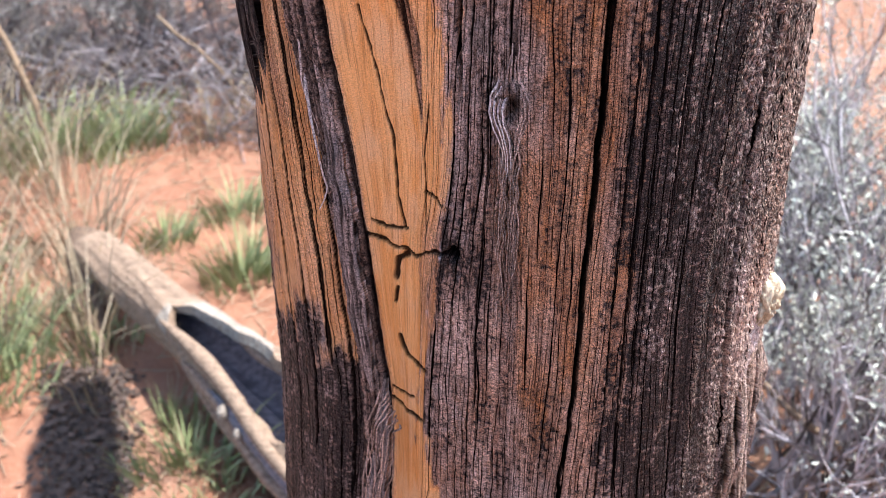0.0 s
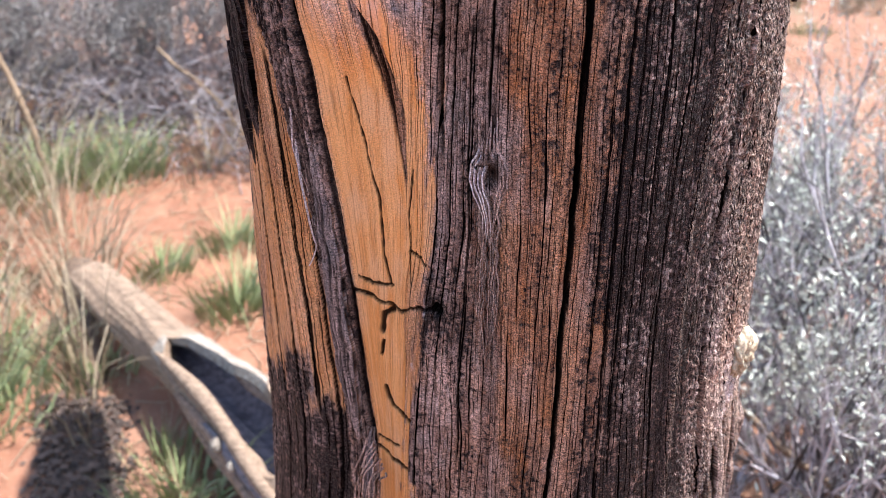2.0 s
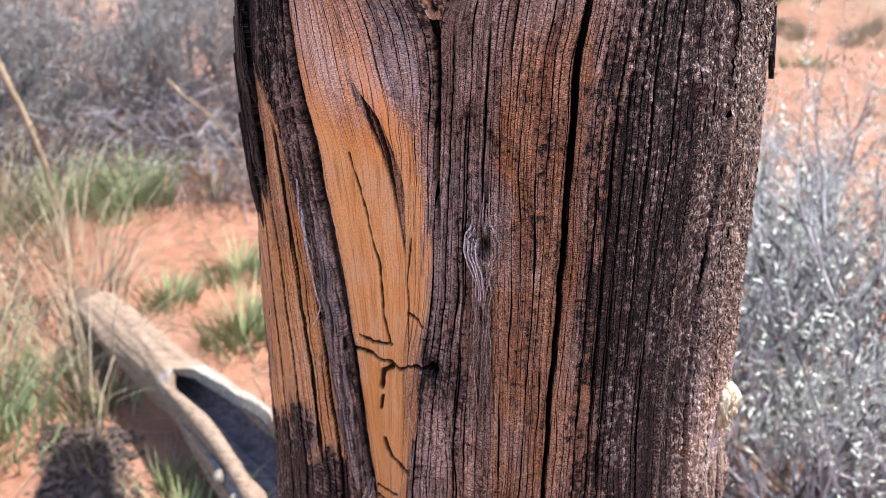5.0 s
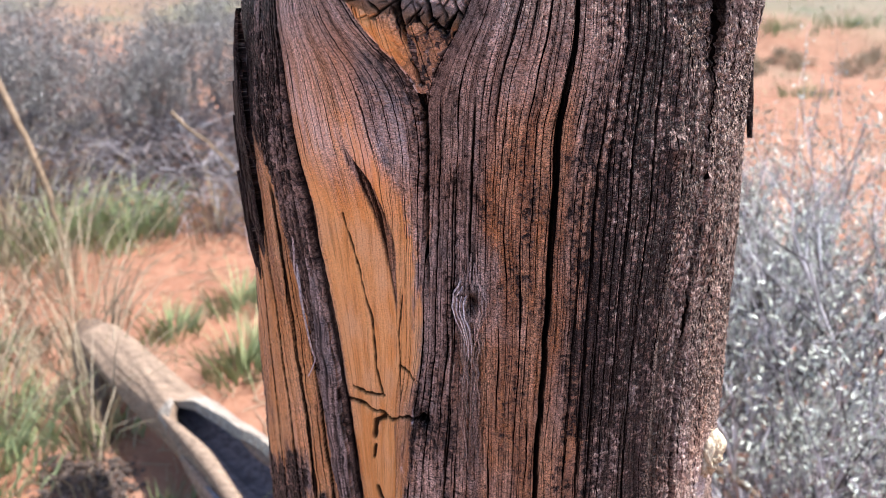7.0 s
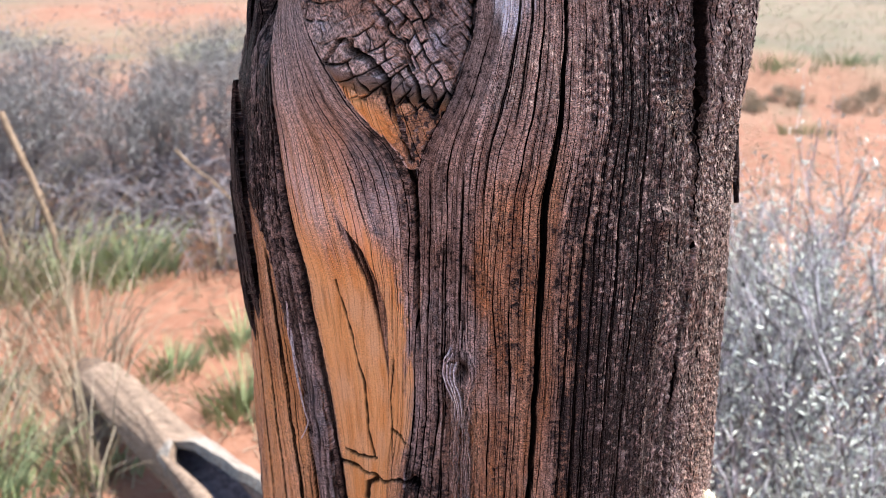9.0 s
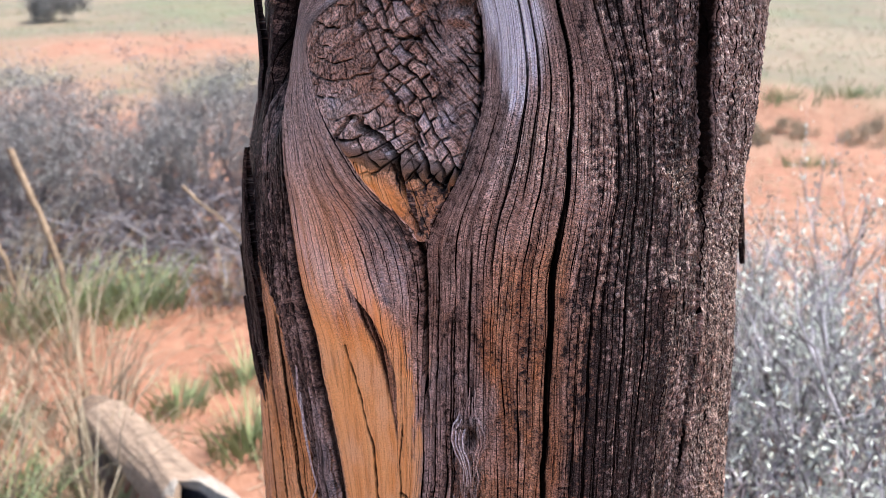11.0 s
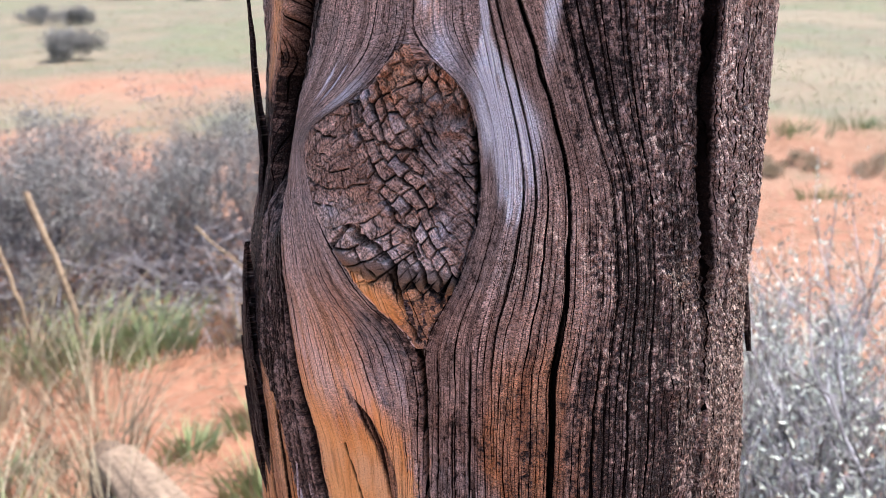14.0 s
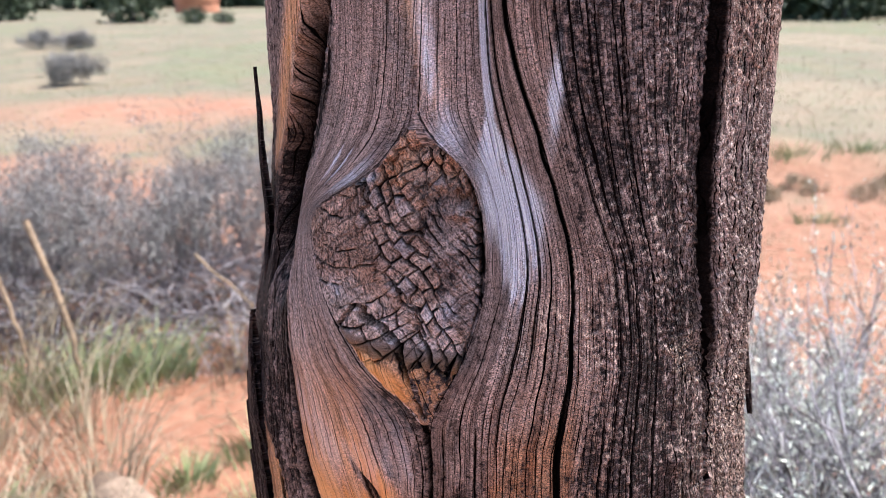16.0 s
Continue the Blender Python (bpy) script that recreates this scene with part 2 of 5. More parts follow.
    nt.links.new(sums(nt, "MULTIPLY", sums(nt, "SUBTRACT", 1.0, sums(nt, "MAXIMUM", cracks, split)), 0.16), bsdf.inputs["Specular IOR Level"])
    rough = sums(nt, "ADD", rough, sums(nt, "MULTIPLY", ramped(nt, speck, 0.3, 0.7), 0.15))
    nt.links.new(rough, bsdf.inputs["Roughness"])
    h = sums(nt, "ADD", sums(nt, "MULTIPLY", streak, 0.3), sums(nt, "ADD", sums(nt, "MULTIPLY", speck, 0.45), sums(nt, "MULTIPLY", mottle, 0.45)))
    h = sums(nt, "ADD", h, sums(nt, "MULTIPLY", fleck, 0.6))
    h = sums(nt, "SUBTRACT", h, sums(nt, "ADD", sums(nt, "MULTIPLY", thin, 0.3), sums(nt, "MULTIPLY", cracks, 1.1)))
    amount = sums(nt, "MULTIPLY", h, sums(nt, "SUBTRACT", 1.0, sums(nt, "MULTIPLY", fresh, 0.65)))
    bumped(nt, bsdf, amount, 1.0, 0.0028)
    return mat


def plain_material(name, dark, light, scale, rough=0.8, relief=0.3, depth=0.002, stretch=(1, 1, 1)):
    mat, nt, bsdf = nodes_of(name)
    co = nt.nodes.new("ShaderNodeTexCoord").outputs["Object"]
    big = grain_noise(nt, co, tuple(scale * k for k in stretch), 5.0, 0.6)
    fine = grain_noise(nt, co, tuple(6 * scale * k for k in stretch), 3.0, 0.6)
    both = sums(nt, "ADD", sums(nt, "MULTIPLY", big, 0.6), sums(nt, "MULTIPLY", fine, 0.4))
    nt.links.new(mixed(nt, ramped(nt, both, 0.36, 0.64), dark, light), bsdf.inputs["Base Color"])
    bsdf.inputs["Roughness"].default_value = rough
    bumped(nt, bsdf, both, relief, depth)
    return mat


def blade_material(name, root, tip, rough=0.6, shy=1.0):
    """Leaves and twigs, each island of a tint of its own."""
    mat, nt, bsdf = nodes_of(name)
    isl = nt.nodes.new("ShaderNodeNewGeometry").outputs["Random Per Island"]
    nt.links.new(mixed(nt, sums(nt, "POWER", isl, shy), root, tip), bsdf.inputs["Base Color"])
    bsdf.inputs["Roughness"].default_value = rough
    return mat


def ground_material():
    mat, nt, bsdf = nodes_of("red_sandy_earth")
    co = nt.nodes.new("ShaderNodeTexCoord").outputs["Object"]
    cover = attribute(nt, "cover").outputs["Fac"]
    big = grain_noise(nt, co, (1.7, 1.7, 1.7), 5.0, 0.6)
    mid = grain_noise(nt, co, (14, 14, 14), 4.0, 0.6)
    fine = grain_noise(nt, co, (160, 160, 160), 3.0, 0.6)
    red = mixed(nt, ramped(nt, mid, 0.35, 0.65), (0.201, 0.082, 0.046), (0.268, 0.124, 0.073))
    red = mixed(nt, ramped(nt, big, 0.45, 0.7), red, (0.285, 0.155, 0.103))
    red = mixed(nt, ramped(nt, fine, 0.55, 0.72), red, (0.328, 0.212, 0.151))
    wide = grain_noise(nt, co, (0.22, 0.13, 0.2), 4.0, 0.6)
    turf = mixed(nt, ramped(nt, big, 0.38, 0.62), (0.142, 0.117, 0.078), (0.088, 0.098, 0.053))
    turf = mixed(nt, ramped(nt, mid, 0.4, 0.65), turf, (0.162, 0.136, 0.096))
    turf = mixed(nt, sums(nt, "MULTIPLY", ramped(nt, wide, 0.50, 0.60), 0.6), turf, (0.112, 0.130, 0.064))
    turf = mixed(nt, sums(nt, "MULTIPLY", ramped(nt, wide, 0.50, 0.38), 0.6), turf, (0.215, 0.166, 0.110))
    nt.links.new(mixed(nt, cover, red, turf), bsdf.inputs["Base Color"])
    bsdf.inputs["Roughness"].default_value = 0.95
    h = sums(nt, "ADD", mid, sums(nt, "MULTIPLY", fine, 0.25))
    bumped(nt, bsdf, h, 0.6, 0.02)
    return mat


WOOD = wood_material()
EARTH = ground_material()
TWIG = blade_material("grey_twig", (0.036, 0.027, 0.027), (0.38, 0.34, 0.36), 0.7, 1.5)
TWIG_SILVER = blade_material("silver_twig", (0.030, 0.022, 0.020), (0.72, 0.68, 0.73), 0.6, 1.2)
SAGE = blade_material("grey_green_leaf", (0.110, 0.102, 0.094), (0.335, 0.318, 0.305), 0.7)
SAGE_PALE = blade_material("pale_silver_leaf", (0.27, 0.28, 0.24), (0.72, 0.76, 0.67), 0.65)
GREEN = blade_material("green_grass_blade", (0.155, 0.205, 0.080), (0.360, 0.400, 0.215), 0.55)
STRAW = blade_material("dry_straw_blade", (0.212, 0.156, 0.090), (0.374, 0.305, 0.212), 0.6)
JUNIPER = blade_material("dark_juniper_leaf", (0.022, 0.036, 0.018), (0.06, 0.085, 0.04), 0.7)
LOGWOOD = plain_material("silver_log_wood", (0.120, 0.078, 0.053), (0.325, 0.230, 0.160), 20, 0.75, 0.5, 0.004, (1, 6, 6))
TORNWOOD = plain_material("cream_torn_wood", (0.165, 0.130, 0.100), (0.360, 0.320, 0.272), 24, 0.75, 0.5, 0.004, (1, 5, 5))
CREAMWOOD = plain_material("cream_broken_wood", (0.26, 0.19, 0.12), (0.66, 0.55, 0.40), 60, 0.7, 0.8, 0.004)
STUBWOOD = plain_material("dark_brown_dead_wood", (0.05, 0.032, 0.022), (0.20, 0.13, 0.085), 18, 0.8, 0.5, 0.004, (4, 4, 1))
HEARTWOOD = plain_material("brown_heartwood", (0.14, 0.085, 0.06), (0.36, 0.24, 0.17), 18, 0.75, 0.5, 0.004, (1, 6, 6))
# dark colour of the flakes that deepen the shadow strip on the sand
SHADE_FLAKE = blade_material("dark_shade_flake", (0.026, 0.018, 0.015), (0.105, 0.072, 0.058), 0.85)
STALK = plain_material("tan_dry_stalk", (0.150, 0.098, 0.060), (0.315, 0.217, 0.135), 30, 0.75)
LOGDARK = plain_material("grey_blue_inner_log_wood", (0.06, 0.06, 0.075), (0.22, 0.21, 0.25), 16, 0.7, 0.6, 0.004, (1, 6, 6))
ROCK = plain_material("red_sandstone", (0.285, 0.105, 0.056), (0.413, 0.180, 0.105), 0.6, 0.9, 0.4, 0.1)


# ---- ground ----
def ground_height(x, y):
    far = step(5.0, 30.0, np.hypot(x, y))
    h = 0.05 * (fbm(x * 0.8, y * 0.8, 5) - 0.5) + 0.012 * (fbm(x * 6, y * 6, 6) - 0.5)
    h = h * (1 + far * 4)
    bank = step(6.75, 7.25, y + 0.8 * (fbm(x * 0.9, x * 0 + 2, 8, 3) - 0.5)) * step(1.2, 2.2, x)
    return h + 0.16 * bank * (1 - 0.8 * far)


def ground_cover(x, y):
    """How much turf covers the earth: bare near the trunk, meadow far off, with a bare red band between."""
    n = fbm(x * 0.35, y * 0.25, 9, 4)
    n2 = fbm(x * 2.2, y * 2.2, 12, 3)
    edge = 7.6 - 1.2 * step(-0.5, 1.5, x)
    turf = step(-0.6, 1.6, (y - edge) * 0.6 + (n - 0.5) * 4) * (0.7 + 0.5 * n2)
    bare = np.clip(1.45 - np.hypot((x + 4.2) / 2.9, (y - 12.3) / 1.8) + 1.2 * (n2 - 0.5), 0, 1)
    return np.clip(turf * (1 - bare) + 0.5 * step(0.58, 0.75, n2) * step(3, 6, y), 0, 1)


def build_ground():
    a = np.linspace(-1, 1, 461)
    axis = np.sign(a) * (np.abs(a) * 4 + 900 * np.abs(a) ** 5)
    gx, gy = np.meshgrid(axis, axis + 2.0)
    v = np.stack([gx, gy, ground_height(gx, gy)], -1).reshape(-1, 3)
    me = mesh_of("ground", v, grid_faces(461, 461), EARTH)
    give(me, "cover", ground_cover(gx, gy).ravel())
    return tagged(new("ground", me), "red sandy desert earth running out into pale dry meadow", "ground", kind="structure")


build_ground()

# ---- the dead trunk ----
AX, AY, R0 = 0.049, 0.475, 0.155
MM = 0.001
# each fibre line: its own number across the grain, then its place across the trunk (mm) at heights (mm)
FIBRES = {}
FIBRES[-240] = ((900, -240), (1700, -240))
FIBRES[-128] = ((1000, -111), (1105, -107), (1139, -111), (1190, -117), (1221, -124), (1250, -128), (1289, -140), (1320, -148), (1350, -163), (1420, -165), (1455, -165), (1490, -150), (1517, -129), (1577, -126))
FIBRES[-108] = ((1000, -91), (1073, -91), (1114, -92), (1157, -98), (1200, -103), (1251, -111), (1293, -119), (1330, -125), (1383, -129), (1406, -129), (1427, -136), (1452, -147), (1484, -133), (1514, -115), (1548, -105), (1577, -105))
FIBRES[-54] = ((1000, -70), (1112, -68), (1165, -65), (1202, -62), (1239, -56), (1275, -54), (1312, -52), (1361, -46), (1394, -46.5), (1407, -56), (1417, -67), (1427, -74), (1433, -79), (1443, -92), (1462, -109), (1474, -116), (1482, -117), (1487, -108), (1493, -91), (1499, -77), (1508, -69), (1516, -60), (1523, -54), (1576, -52))
FIBRES[-52] = ((1000, -68), (1112, -66), (1165, -63), (1202, -60), (1239, -54), (1275, -52), (1312, -50), (1361, -44), (1394, -42), (1426, -25), (1453, -17), (1480, -17), (1499, -21), (1509, -27), (1517, -38), (1523, -51), (1577, -49))
FIBRES[-22] = ((1000, -16), (1056, -16.5), (1162, -18), (1266, -21), (1327, -24), (1384, -21.5), (1406, -19), (1423, -13), (1460, -4), (1484, -6), (1512, -13), (1542, -20), (1577, -22))
FIBRES[18] = ((1000, 11), (1064, 13), (1134, 17), (1211, 17.5), (1282, 19), (1370, 18), (1411, 24), (1460, 26), (1483, 20), (1517, 8.6), (1549, -5), (1576, -9.6))
FIBRES[48] = ((1000, 55), (1060, 53), (1167, 48), (1353, 48), (1415, 55), (1461, 50), (1494, 36), (1542, 21), (1576, 15))
FIBRES[110] = ((1000, 125), (1100, 115), (1184, 104), (1250, 104), (1290, 108), (1330, 116), (1410, 112), (1461, 105), (1500, 101), (1576, 103))
FIBRES[240] = ((900, 240), (1700, 240))


def line_at(zs, pts):
    """The place across of a line through (height, across) points at the heights zs, its corners eased."""
    h, x = np.array([p[0] for p in pts]) * MM, np.array([p[1] for p in pts]) * MM
    total = 0
    for k in (-0.009, -0.0045, 0, 0.0045, 0.009):
        total = total + np.interp(zs + k, h, x)
    return total / 5


def trunk_radius(phi, z):
    rl = np.interp(z, [0.0, 0.25, 0.94, 1.06, 1.25, 1.35, 1.41, 1.455, 1.52, 2.1], [0.24, 0.185, 0.168, 0.160, 0.157, 0.156, 0.150, 0.139, 0.133, 0.130])
    rr = np.interp(z, [0.0, 0.25, 0.98, 1.18, 1.30, 1.40, 1.55, 2.1], [0.23, 0.185, 0.166, 0.155, 0.1475, 0.139, 0.1375, 0.135])
    m = (np.sin(phi) + 1) / 2
    d = np.degrees(phi)
    r = rl * (1 - m) + rr * m
    r = r - 0.020 * np.clip((1.42 - z) / 0.1, 0, 1) * bump_at(d, -22, 26)
    return r + 0.020 * bump_at(d, -24, 22) * bump_at(z, 1.44, 0.075)


def on_trunk(x, z, lift=0.0):
    """World places at the arc x and the height z on the trunk, lifted off it."""
    phi = np.asarray(x) / R0
    r = trunk_radius(phi, z) + lift
    return np.stack([AX + r * np.sin(phi), AY - r * np.cos(phi), np.asarray(z) + 0 * phi], -1)


def fibre_lines(z):
    return {k: line_at(z, pts) for k, pts in FIBRES.items()}


def gash(x, z, pts, width):
    """How near (1 at the line, 0 off it) to a line through (across, height) points in mm."""
    best = np.full(np.shape(x), 1e9)
    for (x0, z0), (x1, z1) in zip(pts[:-1], pts[1:]):
        ax, az, bx, bz = x0 * MM, z0 * MM, (x1 - x0) * MM, (z1 - z0) * MM
        t = np.clip(((x - ax) * bx + (z - az) * bz) / (bx * bx + bz * bz), 0, 1)
        best = np.minimum(best, np.hypot(x - ax - t * bx, z - az - t * bz))
    return np.clip(1 - best / width, 0, 1)


def line_of(zr, *pts):
    return line_at(zr, pts)[:, None]


def trunk_fields(x, z):
    """Relief (m), fibre coordinate and weathering at arcs x and heights z, both (rows, cols); z is the same along a row."""
    zr = z[:, 0]
    lines = fibre_lines(zr)
    keys = sorted(lines)
    across = np.empty_like(x)
    table = np.stack([lines[k] for k in keys], 1)
    vals = np.array(keys) * MM
    for i in range(len(zr)):
        across[i] = np.interp(x[i], np.maximum.accumulate(table[i] + 1e-6 * np.arange(len(keys))), vals)
    s = across
    L = {k: v[:, None] for k, v in lines.items()}
    dense = np.clip(np.gradient(across, axis=1) / np.maximum(np.abs(np.gradient(x, axis=1)), 1e-6), 0.4, 6.0)
    sw = s + 0.0018 * (fbm(s * 60, z * 24, 3, 3) - 0.5) + 0.0009 * (fbm(s * 180, z * 90, 4, 3) - 0.5)
    jit = fbm(s * 260, z * 26, 21, 4) - 0.5
    jit2 = fbm(s * 90, z * 30, 22, 4) - 0.5
    jit3 = fbm(x * 170, z * 75, 24, 5, 0.62) - 0.5
    slow = fbm(x * 36, z * 17, 26, 3) - 0.5
    grain = fbm(sw * 620, z * 14, 7, 4, 0.6)
    coarse = fbm(sw * 150, z * 6, 8, 3)
    rough = fbm(x * 420, z * 420, 14, 3)
    # the stripped strip: its two edges, and the lens of old bark that parts it
    edge = line_of(zr, (1000, -58), (1048, -62), (1096, -68), (1132, -66.5), (1164, -65.5), (1185, -63), (1208, -61), (1233, -54), (1252, -52), (1280, -54), (1305, -54.5), (1330, -56), (1363, -55), (1381, -47), (1400, -46))
    lens = line_of(zr, (1262, -71), (1272, -71.5), (1293, -74), (1308, -76.5), (1322, -81), (1343, -86.5), (1362, -96))
    in_c = step(-0.0016, 0.0016, x - L[-108] - 0.001) * step(-0.004, 0.004, edge - x + 0.024 * jit + 0.016 * jit3) * step(1.415, 1.36, z + 0.03 * jit2)
    right_half = step(-0.002, 0.002, x - lens)
    beside = bump_at(x, lens + 0.011, 0.0055) * step(1.25, 1.30, z) * step(1.385, 1.355, z)
    grey_up = step(1.31, 1.365, z + 0.05 * jit2 + 0.03 * jit + 0.05 * (x + 0.09))
    fresh = in_c * (0.96 - 0.20 * right_half * np.clip(0.6 + 2.0 * jit2 + 1.2 * jit3, 0, 1))
    ashen = step(0.015, 0.024, x - lens + 0.010 * jit) * step(1.300, 1.345, z + 0.04 * jit2) * step(0.004, -0.002, x - L[-52]) * step(1.42, 1.40, z)
    fresh = fresh * (1 - 0.62 * grey_up) * (1 - 0.85 * ashen) + 0.6 * beside * grey_up
    # stain spreading from the small hole, grey wear towards the ragged edge
    stain = np.exp(-((x + 0.054) / 0.013) ** 2 - ((z - 1.206) / 0.016) ** 2) + 0.75 * np.exp(-((x + 0.066) / 0.008) ** 2 - ((z - 1.176) / 0.020) ** 2) * (x > -0.071)
    fresh = fresh * np.clip(1 - stain * (0.9 + 1.2 * jit3), 0, 1)
    # outer strip on the shaded side, its colour deepened for that shade
    in_a = step(-0.002, 0.001, L[-128] - x) * step(-0.215, -0.185, x + 0.02 * jit) * step(1.118, 1.152, z + 0.10 * jit2 + 0.05 * jit) * step(1.352, 1.325, z + 0.25 * (x + 0.165) + 0.02 * jit)
    fresh = fresh + in_a * np.clip(0.52 + 0.8 * jit2 + 0.3 * jit3, 0.12, 0.85)
    flank = step(0, 0.004, x - L[-108]) * step(0, 0.004, L[-54] - x) * step(1.30, 1.37, z)
    slab = step(-0.006, 0.0, -0.128 - s) * step(1.44, 1.48, z)
    cav_l = line_of(zr, (1440, -180), (1488, -172), (1530, -149), (1577, -126))
    cav_r = line_of(zr, (1430, -141), (1455, -138), (1488, -129), (1530, -118), (1577, -105))
    rind = slab * bump_at(x, cav_l - 0.013, 0.011) * step(1.475, 1.51, z)
    cream = bump_at(x, -0.050 + 0.30 * (1.565 - z), 0.0055) * step(1.520, 1.540, z)
    fresh = np.clip(fresh + 0.74 * rind + 0.52 * cream + flank * (1 - ashen) * (0.16 * step(1.45, 1.38, z) + 0.03), 0, 1)

    # rust: warm brown weathering on both sides of the long crack and under the knot
    warm = step(-0.020, -0.013, s + 0.004 * jit2) * step(0.030, 0.020, s + 0.006 * jit2) * step(1.10, 1.19, z + 0.10 * jit2) * step(1.43, 1.36, z + 0.08 * jit2)
    rust = warm * np.clip(0.60 + 1.6 * jit2 + 1.6 * slow, 0.05, 1.0) + 0.20 * step(-0.02, 0.0, s) * step(0.06, 0.03, s) + step(1.42, 1.30, z) * np.clip(0.24 + 1.0 * slow + 0.8 * jit3, 0, 0.6)
    rust = rust + 0.45 * step(0.028, 0.034, s) * step(0.052, 0.04, s) * step(1.12, 1.2, z) * step(1.40, 1.33, z) + 0.22 * flank * (1 - ashen) * step(1.48, 1.42, z) + 0.55 * in_a
    rust = np.clip((rust + 0.35 * in_c) * (1 - 0.85 * ashen) + 0.3 * bump_at(x, -0.058, 0.02) * step(1.10, 1.05, z) + 0.30 * step(0.10, 0.12, x) * step(1.52, 1.55, z), 0, 1)

    # black weathering in flecks
    mid_wood = step(-0.056, -0.048, s) * step(0.060, 0.03, s)
    dark = 0.50 + 0 * x
    dark = dark - 0.16 * mid_wood * step(1.345, 1.41, z) - 0.06 * mid_wood * step(1.20, 1.10, z) - 0.06 * warm
    dark = dark + 0.02 * step(-0.020, -0.028, s) * step(-0.056, -0.05, s) * step(1.12, 1.2, z) * step(1.36, 1.30, z)
    charred = step(0.022, 0.044, s + 0.020 * jit2 + 0.025 * jit3)
    dark = dark + charred * (0.17 + 0.05 * bump_at(z, 1.27, 0.09) - 0.05 * step(1.15, 1.10, z) - 0.05 * step(1.38, 1.47, z)) + 0.05 * bump_at(x, 0.075, 0.02) * step(1.33, 1.25, z)
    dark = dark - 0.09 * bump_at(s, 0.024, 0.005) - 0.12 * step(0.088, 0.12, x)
    dark = dark + 0.10 * ashen - 0.30 * flank * (1 - ashen) - 0.62 * in_c * (1 - 0.3 * grey_up) * (1 - 0.8 * ashen) - 0.26 * in_a - 0.26 * slab * step(1.5, 1.54, z)
    dark = dark + 0.22 * step(-0.128, -0.136, s) * (1 - in_a) + 0.32 * stain * step(0, 0.006, x + 0.085)
    band = step(-0.001, 0.001, x - L[-128]) * step(0.001, -0.001, x - L[-108])
    dark = dark * (1 - band) + band * (0.54 + 0.12 * step(1.30, 1.38, z))
    upper = step(1.44, 1.50, z) * step(0.03, 0.0, s) * step(-0.12, -0.10, s)
    dark = dark - 0.02 * upper + 0.06 * bump_at(x, -0.085, 0.03) * step(1.49, 1.53, z)
    dark = dark + 0.34 * jit3 + 0.26 * jit2 + 0.16 * slow + 0.52 * (fbm(x * 560, z * 480, 36, 3) - 0.5)
    dark = dark + 0.12 * bump_at(x - L[-52], 0.004, 0.008) * step(1.40, 1.43, z) * step(1.53, 1.50, z) + 0.10 * charred * step(1.15, 1.09, z) - 0.05 * mid_wood * step(1.12, 1.15, z) * step(1.24, 1.20, z)
    dark = np.clip(dark - 0.6 * rind - 0.35 * cream, 0, 1)

    # silver streaks: the sky's bluish sheen, painted in as pale colour
    stripe = line_of(zr, (1400, 5), (1456, 1), (1483, -2), (1505, -9), (1518, -16), (1530, -16), (1549, -18), (1577, -20))
    broad = 0.0068 + 0.0042 * bump_at(z, 1.487, 0.02) - 0.0050 * step(1.508, 1.53, z)
    pale = 1.75 * bump_at(x - stripe, 0, broad) * step(1.438, 1.480, z + 0.04 * jit + 0.03 * jit2)
    pale = pale + 0.50 * bump_at(x, -0.036, 0.009) * bump_at(z, 1.518, 0.016)
    pale = pale + 0.95 * bump_at(x, 0.0148 + 0.05 * (z - 1.535), 0.0034) * bump_at(z, 1.537, 0.020) + 0.30 * cream + 0.32 * bump_at(x, -0.045, 0.004) * step(1.53, 1.55, z)
    pale = pale + 0.17 * flank * step(1.50, 1.46, z) * step(1.30, 1.36, z) + 0.10 * rind + 0.13 * in_c * grey_up + 0.5 * stain * step(0.1, 0.3, jit3)
    # grey lint on the shoulder over the knot
    pale = pale + 0.55 * bump_at(x, -0.092, 0.020) * bump_at(z, 1.506, 0.016) * step(0.02, 0.14, jit)
    pale = np.clip(pale * np.clip(0.80 + 1.5 * jit + 0.9 * jit3, 0.05, 1.15), 0, 0.95)

    # sandy tan on the flank to the light, with the grazing sun's bright specks painted in
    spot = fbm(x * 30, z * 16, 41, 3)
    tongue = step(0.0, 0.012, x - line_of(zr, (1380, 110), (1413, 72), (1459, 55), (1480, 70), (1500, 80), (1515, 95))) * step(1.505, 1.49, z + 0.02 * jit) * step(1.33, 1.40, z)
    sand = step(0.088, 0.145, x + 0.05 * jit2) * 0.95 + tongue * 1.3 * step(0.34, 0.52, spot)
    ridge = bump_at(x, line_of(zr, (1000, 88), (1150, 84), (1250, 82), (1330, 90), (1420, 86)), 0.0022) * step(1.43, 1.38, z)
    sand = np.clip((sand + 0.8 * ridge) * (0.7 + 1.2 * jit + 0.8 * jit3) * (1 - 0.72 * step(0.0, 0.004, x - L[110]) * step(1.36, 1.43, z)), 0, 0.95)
    # scar round the stub, its sunlit glow painted in as cream
    sunlit_scar = bump_at(x, 0.146, 0.026) * bump_at(z, 1.132, 0.040) * np.clip(0.75 + 1.5 * jit3, 0, 1)
    sand, dark, fresh, pale = np.clip(sand * (1 - 0.6 * sunlit_scar), 0, 0.95), dark * (1 - sunlit_scar), np.clip(fresh + 0.38 * sunlit_scar, 0, 1), np.clip(pale + 0.42 * sunlit_scar, 0, 1)
    weather = np.stack([fresh, dark, pale, sand], -1)

